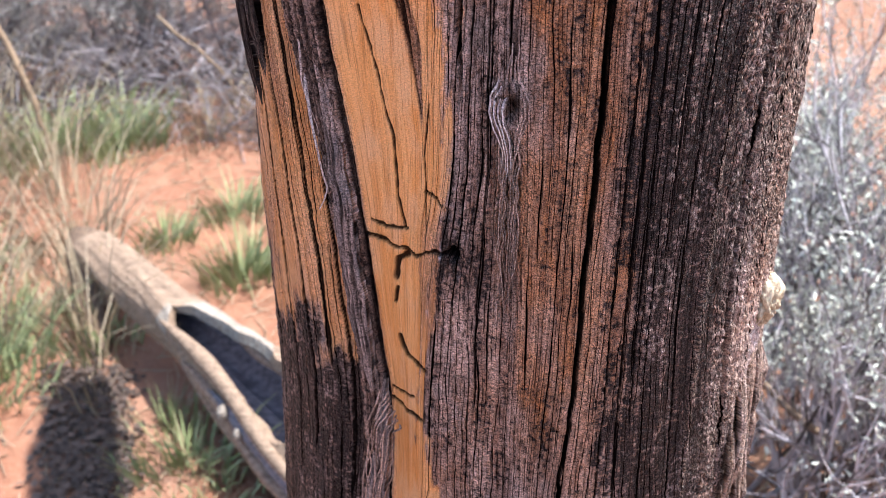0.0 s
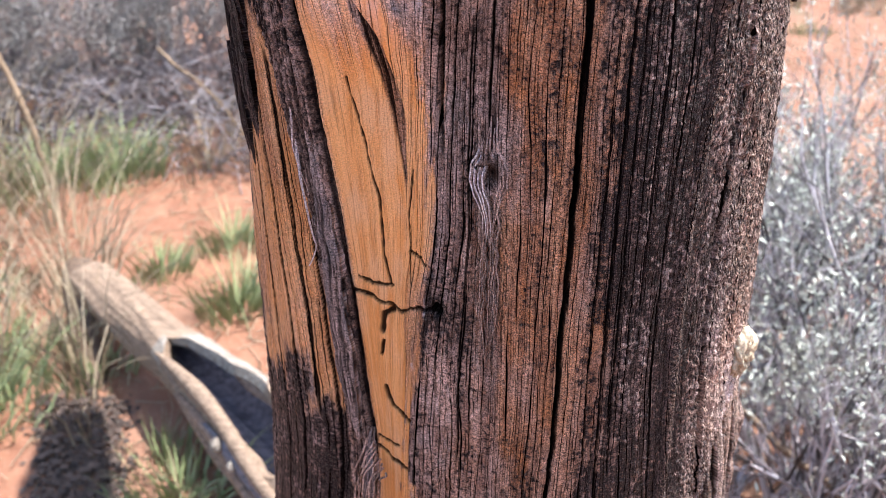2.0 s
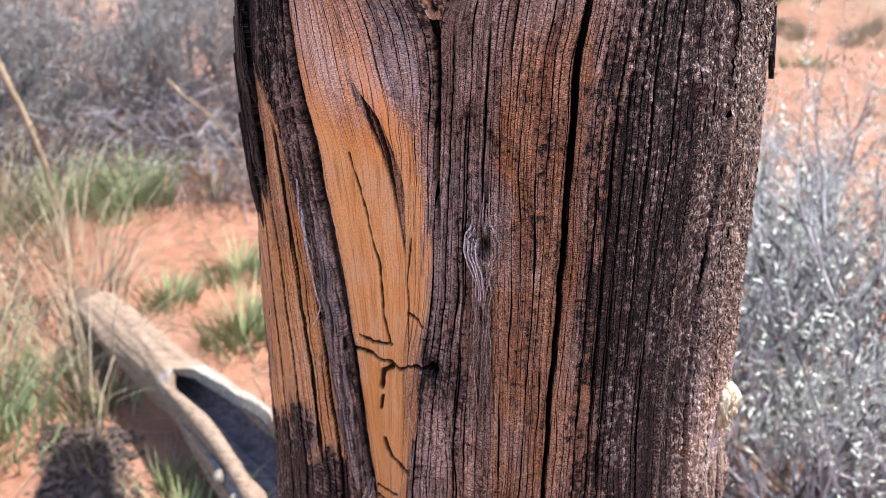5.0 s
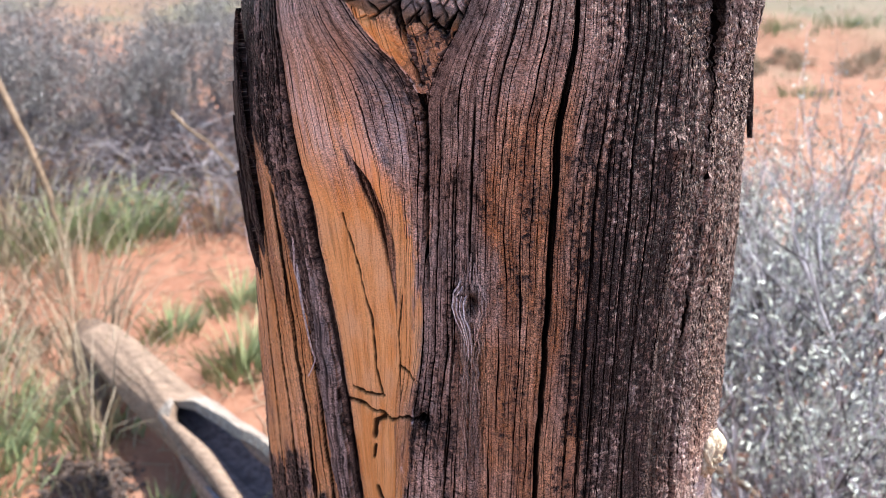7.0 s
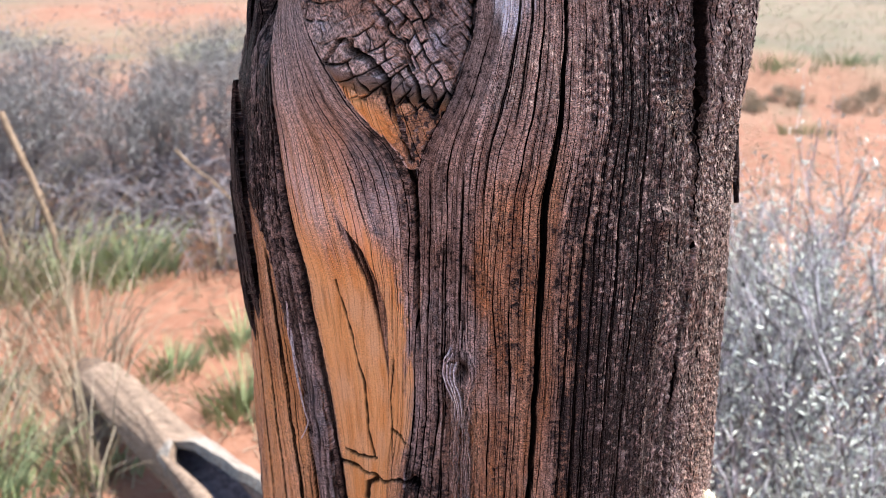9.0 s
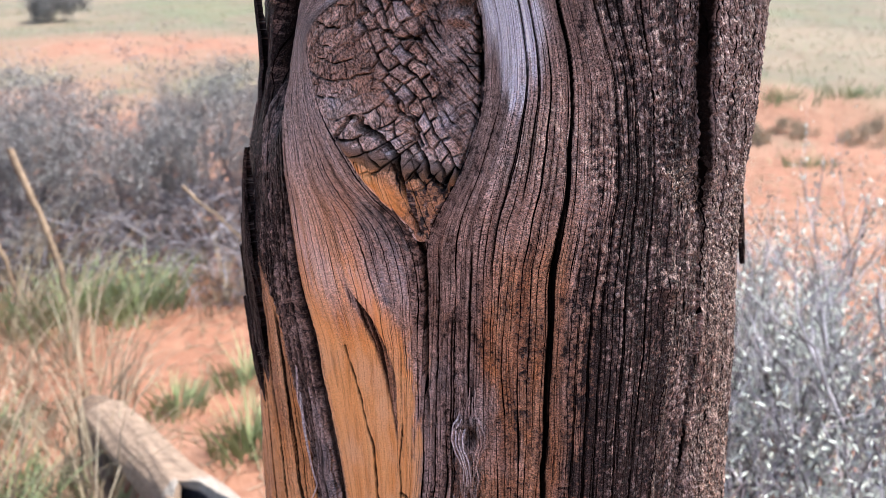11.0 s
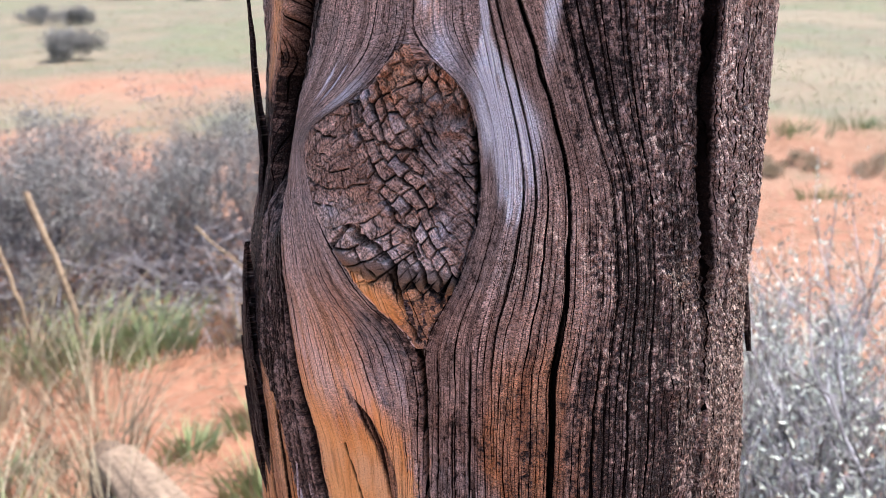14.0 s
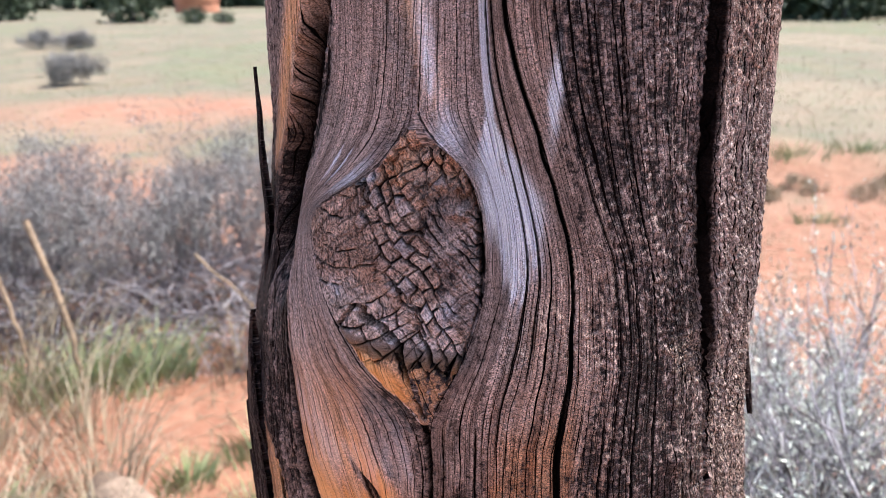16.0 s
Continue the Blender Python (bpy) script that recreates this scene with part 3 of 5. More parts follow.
    # relief
    worn = 1 - 0.88 * np.clip(in_c * (1 - 0.3 * right_half) + 0.3 * in_a, 0, 1)
    worn = worn * np.clip(1.3 / dense, 0.25, 1.0)
    h = worn * (0.00035 * (0.6 - np.abs(2 * grain - 1)) + 0.0002 * (coarse - 0.5))
    h = h + worn * (0.0011 * (rough - 0.5) - 0.0007 * step(0.45, 0.62, dark))
    knob = fbm(x * 170, z * 42, 17, 3)
    outer = step(0.0, 0.006, x - L[110]) * step(1.36, 1.43, z)
    h = h + step(0.06, 0.13, x) * (0.0024 * (knob - 0.5) + 0.0017 * (rough - 0.5)) * (1 - 0.6 * outer) + outer * 0.004 * (fbm(x * 210, z * 9, 18, 3) - 0.5) + 0.0022 * ridge
    h = h + 0.0016 * tongue * (rough - 0.5) + 0.004 * bump_at(x, 0.086, 0.006) * bump_at(z, 1.36, 0.007)
    # split: near-black paint for the shade in cracks, cuts and hollows below
    split = np.zeros_like(x)
    # the long main crack
    gap = line_of(zr, (1000, 1.2), (1060, 1.5), (1200, 2.2), (1300, 2.4), (1380, 2.3), (1440, 1.6), (1500, 1.6), (1577, 1.8))
    cut = np.abs(x - L[18] - 0.0016 * (vnoise(z * 90, 0, 2) - 0.5)) / (0.62 * gap)
    split = np.maximum(split, 0.97 * step(1.35, 1.0, cut))
    h = h - 0.007 * step(1.0, 0.5, cut)
    # crack that runs down from the knot
    low = line_of(zr, (1280, -48), (1312, -50), (1361, -45), (1394, -44), (1420, -56))
    cut = np.abs(x - low - 0.0012 * jit) / (0.0010 + 0.0008 * step(1.36, 1.39, z))
    h = h - 0.010 * step(1.2, 0.5, cut) * step(1.27, 1.31, z) * step(1.42, 1.40, z)
    split = np.maximum(split, 0.9 * step(1.1, 0.6, cut) * step(1.29, 1.33, z) * step(1.42, 1.40, z))
    # deeper cracks of their own lengths
    for s0, wide, deep, z0, z1 in ((-0.176, 0.0012, 0.006, 1.0, 1.33), (-0.160, 0.0016, 0.009, 1.03, 1.345), (-0.147, 0.0012, 0.006, 1.10, 1.33), (-0.139, 0.0010, 0.006, 1.0, 1.25), (0.040, 0.0013, 0.006, 0.95, 1.40), (0.033, 0.0009, 0.004, 1.05, 1.36), (-0.022, 0.0013, 0.006, 1.29, 1.40),
                                   (0.058, 0.0011, 0.005, 1.2, 1.62), (-0.004, 0.0009, 0.006, 1.40, 1.62), (-0.012, 0.0008, 0.004, 1.36, 1.60), (0.046, 0.0010, 0.005, 1.1, 1.62), (0.070, 0.0010, 0.005, 1.0, 1.60), (-0.034, 0.0009, 0.004, 1.10, 1.36), (-0.044, 0.0008, 0.004, 1.16, 1.40)):
        deep, cut = 0.7 * deep, step(1.5, 0.25, np.abs(sw - s0 - 0.002 * (s0 < -0.13) * jit2) / dense / ((0.85 if s0 < -0.13 else 0.55) * wide)) * step(z0, z0 + 0.03, z) * step(z1, z1 - 0.03, z)
        h = h - 0.4 * deep * step(0.3, 0.9, cut)
        split = np.maximum(split, 0.97 * step(0.0, 0.5, cut))
    # the band of old bark: fibrous, proud of the strip on its shaded side, open above
    fib = fbm((x - L[-108]) * 900, z * 24, 27, 3) - 0.5
    h = h + band * (0.0024 * fib + 0.0015) * step(1.42, 1.38, z)
    split = np.maximum(split, band * np.clip(0.34 - 6.5 * fib, 0, 0.95) * (0.75 + 0.25 * step(1.28, 1.34, z)))
    lip_gap = step(1.5, 0.2, np.abs(x - L[-108] + 0.0004 + 0.0015 * jit2) / 0.0012) * step(1.43, 1.40, z)
    h = h - 0.003 * lip_gap
    split = np.maximum(split, 0.95 * lip_gap)
    h = h - 0.011 * bump_at(np.minimum(x - L[-128], 0), 0, 0.016) * step(0.0006, -0.0006, x - L[-128]) * step(1.36, 1.31, z)
    # dark line painted along the band's left foot for the shade there
    split = np.maximum(split, 0.9 * step(0.0022, 0.0006, np.abs(x - L[-128] + 0.0006)) * step(1.37, 1.30, z + 0.1 * jit))
    # shallow cavity, painted near black for the shade of a deep one
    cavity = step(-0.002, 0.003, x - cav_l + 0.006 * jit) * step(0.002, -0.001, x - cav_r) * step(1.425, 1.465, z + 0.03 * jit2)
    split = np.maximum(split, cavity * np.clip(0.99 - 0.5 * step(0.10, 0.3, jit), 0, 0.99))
    h = h - 0.014 * cavity
    # the stripped wood lies lower than its rim
    h = h - 0.0035 * in_c * step(1.37, 1.30, z) * step(0, 0.02, edge - x)
    # slanted and level cuts in the stripped wood
    for pts, wide, deep in (
        (((-101, 1213), (-93, 1210), (-80, 1211)), 0.0017, 0.004), (((-103, 1205), (-86, 1200), (-74, 1197), (-62, 1203), (-53, 1203)), 0.0022, 0.005),
        (((-69, 1232), (-62, 1231), (-58, 1228)), 0.0019, 0.004), (((-80, 1196), (-86, 1193), (-87, 1182)), 0.0032, 0.006), (((-86, 1176), (-88, 1166)), 0.0020, 0.004),
        (((-85, 1146), (-80, 1134), (-68, 1129)), 0.0026, 0.006), (((-90, 1111), (-80, 1107), (-76, 1107)), 0.0013, 0.003), (((-90, 1103), (-80, 1096), (-70, 1094)), 0.0024, 0.005),
        (((-87, 1257), (-85, 1228), (-81, 1211)), 0.0013, 0.004), (((-104, 1318), (-98, 1296), (-92, 1275), (-87, 1257)), 0.0011, 0.003), (((-67, 1276), (-70, 1250), (-68, 1215)), 0.0009, 0.003)):
        near = gash(x + 0.002 * jit3, z + 0.0045 * jit3 + 0.002 * jit2, pts, wide * (0.45 + 0.7 * vnoise(x * 260, z * 260, 9)))
        h = h - 0.32 * deep * step(0.15, 0.8, near)
        split = np.maximum(split, 0.96 * step(0.05, 0.60, near))
    hole = np.hypot((x + 0.051) / 0.0042, (z - 1.2035) / 0.0046)
    h = h - 0.008 * step(1.0, 0.5, hole)
    split = np.maximum(split, 0.9 * step(1.15, 0.7, hole))
    # long lens of old bark in the stripped wood
    patch = step(1.1, 0.7, np.abs(x - lens) / (0.0010 + 0.0030 * step(1.268, 1.305, z) * step(1.368, 1.335, z) + 0.0025 * jit)) * step(1.264, 1.274, z) * step(1.368, 1.35, z)
    h = h + patch * (0.003 * fib - 0.0010)
    split = np.maximum(split, patch * np.clip(0.40 - 6.5 * fib, 0.0, 0.96))
    weather[..., 0] *= 1 - 0.9 * patch
    weather[..., 1] = np.maximum(weather[..., 1], 0.45 * patch)
    # the knot's seat
    inside = step(0, 0.0012 + 0.003 * step(1.42, 1.44, z), x - L[-54]) * step(0, 0.0012 + 0.003 * step(1.42, 1.44, z), L[-52] - x) * step(1.392, 1.402, z) * step(1.523, 1.505, z)
    h = h - 0.016 * inside * step(1.410, 1.432, z)
    # small knot: a swelling with a pit, and a furrow under it
    d = np.hypot((x + 0.0225) / 0.009, (z - 1.281) / 0.013)
    h = h + 0.0032 * bump_at(d, 0.6, 0.35) - 0.003 * bump_at(d, 0, 0.45) + 0.003 * bump_at(d, 0, 0.8) * (fbm(x * 260, z * 260, 44, 3) - 0.5)
    h = h - 0.005 * bump_at(x, -0.022, 0.007) * step(1.15, 1.2, z) * step(1.275, 1.25, z)
    split = np.maximum(split, 0.95 * bump_at(np.hypot((x + 0.0205) / 0.0055, (z - 1.284) / 0.0085), 0, 0.85))
    split = np.maximum(split, 0.85 * bump_at(x + 0.0005, -0.0215, 0.0028) * step(1.292, 1.30, z) * step(1.325, 1.305, z))
    # wavy fibres in that furrow
    fur = bump_at(x, -0.0215 + 0.004 * (fbm(z * 40, 0 * z, 8, 2) - 0.5), 0.0085 - 0.003 * step(1.22, 1.19, z)) * step(1.16, 1.19, z) * step(1.275, 1.26, z)
    wave = np.sin((x + 0.0012 * np.sin(z * 420 + 6 * vnoise(z * 40, 0, 6)) + 0.0006 * np.sin(z * 900)) * 2 * math.pi / 0.0021)
    h = h + fur * 0.0014 * wave
    split = np.maximum(split * (1 - 0.6 * fur), fur * 0.85 * step(0.2, 1.0, -wave))
    weather[..., 1] *= 1 - 0.75 * fur
    weather[..., 2] += 0.10 * fur
    # outer slab on the far side of its deep crack
    away = np.abs(x - L[110] - 0.003 * jit)
    wide_up = 0.002 * step(1.45, 1.52, z)
    split = np.maximum(split, 0.97 * step(1.5, 1.1, away / (0.0026 + 0.6 * wide_up)) * step(1.36, 1.43, z))
    h = h - 0.010 * step(1.1, 0.6, away / (0.0026 + 0.6 * wide_up)) * step(1.36, 1.43, z) + 0.004 * outer
    h = h - 0.008 * step(1.2, 0.5, np.abs(x - L[110] - 0.004 * jit) / 0.0022) * step(1.40, 1.33, z)
    # chipped ledge on the shaded edge
    h = h + 0.004 * step(-0.175, -0.20, s) * (fbm(x * 60, z * 20, 51, 3) - 0.35)
    # how far the drying cracks have opened
    crackle = (1 - 0.9 * in_c * (1 - right_half) * (1 - 0.55 * grey_up)) * (1 - 0.40 * in_c * right_half) * (1 - 0.95 * band) * (1 - 0.25 * step(1.15, 1.9, dense)) * (1 - 0.30 * step(1.46, 1.53, z) * step(0.03, 0.0, s))
    crackle = crackle * (1 - 0.35 * np.clip(pale, 0, 1)) * (1 - 0.7 * fur) * (1 - 0.9 * patch) * (1 - 0.45 * in_a)
    return h, sw, weather, np.clip(split, 0, 1), np.clip(crackle, 0, 1), np.clip(rust, 0, 1)


def build_trunk():
    front = np.arange(-0.232, 0.2321, FINE)
    back = np.linspace(0.236, 2 * math.pi * R0 - 0.236, 60)
    arcs = np.concatenate([front, back])
    zs = np.concatenate([np.linspace(-0.12, 0.965, 110), np.arange(0.97, 1.615, TALL), np.linspace(1.62, 2.05, 60)])
    x, z = np.meshgrid(np.where(arcs > math.pi * R0, arcs - 2 * math.pi * R0, arcs), zs)
    h, s, weather, split, crackle, rust = trunk_fields(x, z)
    v = on_trunk(x, z, h)
    v[-8:, :, 2] += (0.10 * (vnoise(x[-8:] * 40, 0.5, 3)) * np.linspace(0, 1, 8)[:, None])
    rows, cols = x.shape
    v = np.concatenate([v.reshape(-1, 3), [[AX, AY, 2.02]]])
    last = (rows - 1) * cols + np.arange(cols)
    cap = np.stack([last, np.roll(last, -1), np.full(cols, rows * cols)], -1)
    me = mesh_of("trunk_wood", v, [grid_faces(rows, cols, True), cap], WOOD)
    give(me, "grain", np.concatenate([np.stack([s, z, h], -1).reshape(-1, 3), [[0, 2.0, 0]]]))
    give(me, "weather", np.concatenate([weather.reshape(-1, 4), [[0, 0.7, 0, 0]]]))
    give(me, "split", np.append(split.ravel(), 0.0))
    give(me, "crackle", np.append(crackle.ravel(), 0.0))
    give(me, "rust", np.append(rust.ravel(), 0.0))
    return me


def blocks(p, q, high, wide, seed):
    """Rows of uneven blocks: distance to the nearest joint, and a number from 0 to 1 for each block."""
    q = q + 0.35 * high * np.sin(p * 90 + 3 * seed)
    row = np.floor(q / high)
    fq = q / high - row
    whole = row.astype(np.int64)
    w = wide * (0.6 + 0.9 * lattice(whole, whole * 0 + 3, seed))
    pp = p / w + 7 * lattice(whole, whole * 0 + 9, seed) + 0.5 * (fq - 0.5) * (lattice(whole, whole * 0 + 5, seed) - 0.5)
    col = np.floor(pp)
    fp = pp - col
    d = np.minimum(np.minimum(fq, 1 - fq) * high, np.minimum(fp, 1 - fp) * w)
    return d, lattice(col.astype(np.int64), whole, seed + 1)


def build_knot():
    """The cracked, checkered end of a lost limb, with its orange lower lip."""
    rows, cols = 420, 330
    zr = np.linspace(1.391, 1.5235, rows)
    lines = fibre_lines(zr)
    u = np.linspace(0, 1, cols)[None, :]
    x = lines[-54][:, None] * (1 - u) + lines[-52][:, None] * u
    z = zr[:, None] + 0 * x
    soft = fbm(x * 110, z * 110, 4, 3) - 0.5
    soft2 = fbm(x * 90, z * 90, 6, 3) - 0.5
    fine = fbm(x * 420, z * 420, 10, 3) - 0.5

    def turned(deg, wob):
        a = np.radians(deg)
        p = (x + 0.066) * np.cos(a) + (z - 1.468) * np.sin(a)
        q = -(x + 0.066) * np.sin(a) + (z - 1.468) * np.cos(a)
        return p + wob * soft, q + wob * soft2

    p1, q1 = turned(16 + 260 * (x + 0.085), 0.005)
    p2, q2 = turned(-52, 0.004)
    da, na = blocks(p1, q1, 0.0078, 0.013, 1)
    dc, _ = blocks(q1, p1, 0.0040, 0.0075, 11)
    db, nb = blocks(p2, q2, 0.0056, 0.0082, 5)
    de, ne = blocks(p2, q2, 0.0036, 0.030, 15)
    side = (x + 0.064) + 0.75 * (z - 1.462) + 0.010 * soft
    proud = step(-0.002, 0.006, side)
    fringe = step(-0.040, -0.033, x + 0.35 * (z - 1.46) + 0.010 * soft2) * step(1.505, 1.49, z)
    proud = proud * (1 - fringe)
    flat = (1 - proud) * (1 - fringe)
    lip = step(1.433, 1.425, z + 0.16 * (x + 0.06) + 0.006 * soft)
    body = 1 - lip
    ashy = step(1.462, 1.446, z + 0.25 * (x + 0.08) + 0.010 * soft2) * body * (1 - fringe)
    crumb = step(1.492, 1.504, z + 0.16 * (x + 0.075) + 0.012 * soft2) * step(-0.105, -0.090, x)
    gate = step(0.36, 0.56, fbm(x * 120, z * 120, 23, 3))
    big = step(0.00062, 0.0002, da) * (0.25 + 0.75 * gate) * flat
    small = step(0.00036, 0.0001, dc) * step(0.46, 0.60, fbm(x * 90, z * 90, 29, 3)) * flat * 0.75
    block = step(0.00075, 0.00025, db) * (0.55 + 0.45 * gate) * proud
    comb = step(0.0006, 0.0002, de) * (0.25 + 0.75 * gate) * fringe
    joint = np.maximum(np.maximum(big, small), np.maximum(block, comb)) * (1 - 0.75 * step(0.6, 1.0, lip) * step(1.424, 1.418, z + 0.16 * (x + 0.06)))
    h = -0.0017 * joint * (1 + 0.5 * proud) + (0.0030 * proud * (nb - 0.5) + 0.0008 * flat * (na - 0.5) + 0.0016 * fringe * (ne - 0.5)) * body
    h = h + 0.0009 * fine + 0.0016 * soft2 + 0.0016 * proud * bump_at(x, -0.057, 0.014)
    h = h + crumb * 0.015 * (fbm(x * 150, z * 150, 35, 3) - 0.45)
    warp = 0.004 * (fbm(x * 160, z * 160, 2, 2) - 0.5)
    pit = step(0.0, 0.6, gash(x + warp, z + warp, ((-70, 1444), (-63, 1440), (-57, 1435)), 0.0034))
    pit = np.maximum(pit, 0.5 * step(0.0, 0.7, gash(x + warp, z + warp, ((-82, 1437), (-77, 1445), (-70, 1446)), 0.0014)))
    run = step(0.0, 0.7, gash(x + 0.5 * warp, z, ((-56, 1436), (-51, 1424), (-47, 1412), (-44.5, 1396)), 0.0019))
    run = np.maximum(run, step(0.0, 0.7, gash(x + 0.5 * warp, z, ((-45, 1437), (-39, 1424), (-33, 1418), (-31, 1424)), 0.0013)))
    run = np.maximum(run, 0.85 * step(0.0, 0.7, gash(x + warp, z + warp, ((-79, 1500), (-70, 1491), (-62, 1483), (-47, 1479)), 0.0011)))
    run = np.maximum(run, 0.85 * step(0.0, 0.7, gash(x + warp, z + warp, ((-60, 1462), (-50, 1450), (-42, 1437)), 0.0012)))
    h = h - lip * 0.0012 * (fbm((x + 0.25 * z) * 500, z * 20, 51, 3) - 0.5) - 0.008 * pit - 0.006 * run
    width = (lines[-52] - lines[-54])[:, None]
    edge_l, edge_r = u * width, (1 - u) * width
    seat = trunk_radius(x / R0, z)
    gap_r = step(1.452, 1.468, z) * step(1.508, 1.495, z)
    r = seat + 0.0008 - 0.004 * body * step(0.0, 1.0, u) + h
    r = r - 0.0022 * body * step(0.0012, 0.0, edge_l) - 0.003 * body * step(0.0025, 0.0, edge_r) - 0.0012 * lip * step(0.003, 0.0, np.minimum(edge_l, edge_r)) - 0.010 * gap_r * step(0.0034, 0.0006, edge_r + 0.006 * soft)
    phi = x / R0
    v = np.stack([AX + r * np.sin(phi), AY - r * np.cos(phi), z], -1).reshape(-1, 3)
    me = mesh_of("branch_knot", v, grid_faces(rows, cols), WOOD)
    tone = fbm(x * 90, z * 90, 13, 3) - 0.5
    dots = step(0.60, 0.72, fbm(x * 520, z * 300, 37, 2)) * lip
    glow = lip * np.clip(1.35 * np.exp(-((x + 0.064 + 0.6 * (z - 1.417)) / 0.011) ** 2 - ((z - 1.417) / 0.013) ** 2) + 0.8 * tone, 0, 1)
    fresh = np.clip(0.95 * glow + 0.16 * lip + 0.10 * ashy, 0, 1)
    rust = np.clip(0.50 * flat * body * (1 - ashy) + 0.36 * proud + 0.45 * lip + 0.5 * tone + 0.35 * crumb, 0, 1)
    dark = 0.42 * flat + 0.36 * proud + 0.46 * fringe - 0.08 * lip - 0.14 * ashy + 0.40 * tone * body + 0.30 * (nb - 0.5) * proud + 0.14 * (na - 0.5) * flat
    dark = np.clip(dark + 0.10 * crumb * (x < -0.06) + 0.35 * dots + 0.25 * step(-0.05, -0.04, x) * lip - 0.4 * glow, 0, 1)
    pale = 0.24 * ashy * np.clip(0.6 + 3 * tone, 0, 1) + 0.12 * lip * (1 - glow) * step(1.42, 1.40, z) + 0.35 * bump_at(x, -0.034, 0.006) * bump_at(z, 1.446, 0.008) + 0.30 * step(0.0022, 0.0004, edge_l) * step(1.49, 1.48, z)
    pale = pale + 0.45 * crumb * (bump_at(x, -0.073, 0.004) + bump_at(x, -0.090, 0.003)) + 0.20 * proud * step(0.72, 0.85, nb)
    give(me, "grain", np.stack([p2 * 0.6 * body + (x + 0.25 * z) * lip, q2 * body + z * lip, h], -1).reshape(-1, 3))
    give(me, "weather", np.stack([fresh, dark, np.clip(pale, 0, 0.9), 0 * fresh], -1).reshape(-1, 4))
    # joints, pit and long cracks painted near black for the shade in them
    give(me, "split", np.clip(np.maximum(0.92 * joint, np.maximum(pit, run) * 0.96), 0, 1).ravel())
    give(me, "rust", rust.ravel())
    give(me, "crackle", (0.35 * lip).ravel())
    return me


def build_strip(name, path, wide, lift, tone, seed, thick=0.005, ridges=900.0, ragged=0.3):
    """A torn strip of bark or wood along (across, height) points in mm; tone: fresh, dark, pale, sand."""
    pts = np.array(path, float) * MM
    run = np.concatenate([[0], np.cumsum(np.hypot(*np.diff(pts, axis=0).T))])
    rows, cols = max(40, int(run[-1] / 0.001)), 18
    t = np.linspace(0, run[-1], rows)
    cx, cz = np.interp(t, run, pts[:, 0]), np.interp(t, run, pts[:, 1])
    k = t / run[-1]
    w = np.interp(k, np.linspace(0, 1, len(wide)), wide) * MM * (1 + ragged * (fbm(t * 120, 0 * t, seed, 3) - 0.5))
    up = np.interp(k, np.linspace(0, 1, len(lift)), lift) * MM
    a = np.linspace(-1, 1, cols)[None, :]
    x = cx[:, None] + a * w[:, None] / 2 + 0.0015 * (fbm(t * 90, 0 * t, seed + 3, 2) - 0.5)[:, None]
    z = cz[:, None] + 0 * x
    fib = fbm(a * w[:, None] * ridges + 3, t[:, None] * 30 + 2 * a, seed + 5, 3)
    h = up[:, None] + 0.0022 * (fib - 0.5) + 0.0014 * (1 - a ** 2)
    top = on_trunk(x, z, h)
    low = on_trunk(x * 0.94 + cx[:, None] * 0.06, z, h - thick * np.clip(w / 0.007, 0.15, 1)[:, None])
    v = np.concatenate([top.reshape(-1, 3), low.reshape(-1, 3)])
    n = rows * cols
    rim = []
    for j in (0, cols - 1):
        i = np.arange(rows - 1) * cols + j
        rim.append(np.stack([i, i + cols, i + cols + n, i + n], -1))
    for i0 in (0, (rows - 1) * cols):
        j = np.arange(cols - 1) + i0
        rim.append(np.stack([j, j + 1, j + 1 + n, j + n], -1))
    me = mesh_of(name, v, [grid_faces(rows, cols), grid_faces(rows, cols, False, n)[:, ::-1], *rim], WOOD)
    g = np.stack([x, z, h], -1).reshape(-1, 3)
    give(me, "grain", np.concatenate([g, g]))
    n2 = fbm(x * 200, z * 40, seed + 9, 3)[..., None] - 0.5
    wth = np.clip(np.array(tone)[None, None, :] + np.array([0.5, 0.8, 0.2, 0.4]) * n2 * (np.array(tone) > 0.02), 0, 1)
    give(me, "weather", np.concatenate([wth.reshape(-1, 4)] * 2))
    # grooves follow the relief, painted near black for the shade between fibres
    groove = np.clip(0.30 - 6.0 * (fib - 0.5), 0, 0.95) * (0.55 + 0.45 * vnoise(x * 300, z * 60, seed + 8))
    give(me, "split", np.concatenate([groove.ravel()] * 2))
    return me


def build_fibre(name, path, radius, tone, seed, wig=0.8):
    """A loose wood fibre along (across, height, lift) points in mm, thinning to its tip."""
    pts = np.array(path, float) * MM
    t = np.linspace(0, len(pts) - 1, 24)
    idx = np.arange(len(pts))
    x, z, l = (np.interp(t, idx, pts[:, i]) for i in range(3))
    x = x + wig * MM * 2 * (vnoise(t * 2.2, 0 * t, seed) - 0.5)
    c = on_trunk(x, z, l)
    r = radius * MM * np.linspace(1, 0.35, 24)
    v, f = sweep(c, r, 6)
    me = mesh_of(name, v, f, WOOD)
    give(me, "grain", v[:, [0, 2, 1]])
    give(me, "weather", np.tile(np.array(tone, float), (len(v), 1)))
    return me


FINE, TALL = 0.00042, 0.0008
trunk = tagged(new("dead_tree_trunk"), "weathered dead juniper trunk, cracked brown wood with orange stripped patches", "tree trunk")
trunk.location = (AX, AY, 0)


def trunk_part(name, me, label=""):
    ob = part(name, me, trunk, label)
    ob.matrix_parent_inverse = Matrix.Translation((-AX, -AY, 0))
    return ob


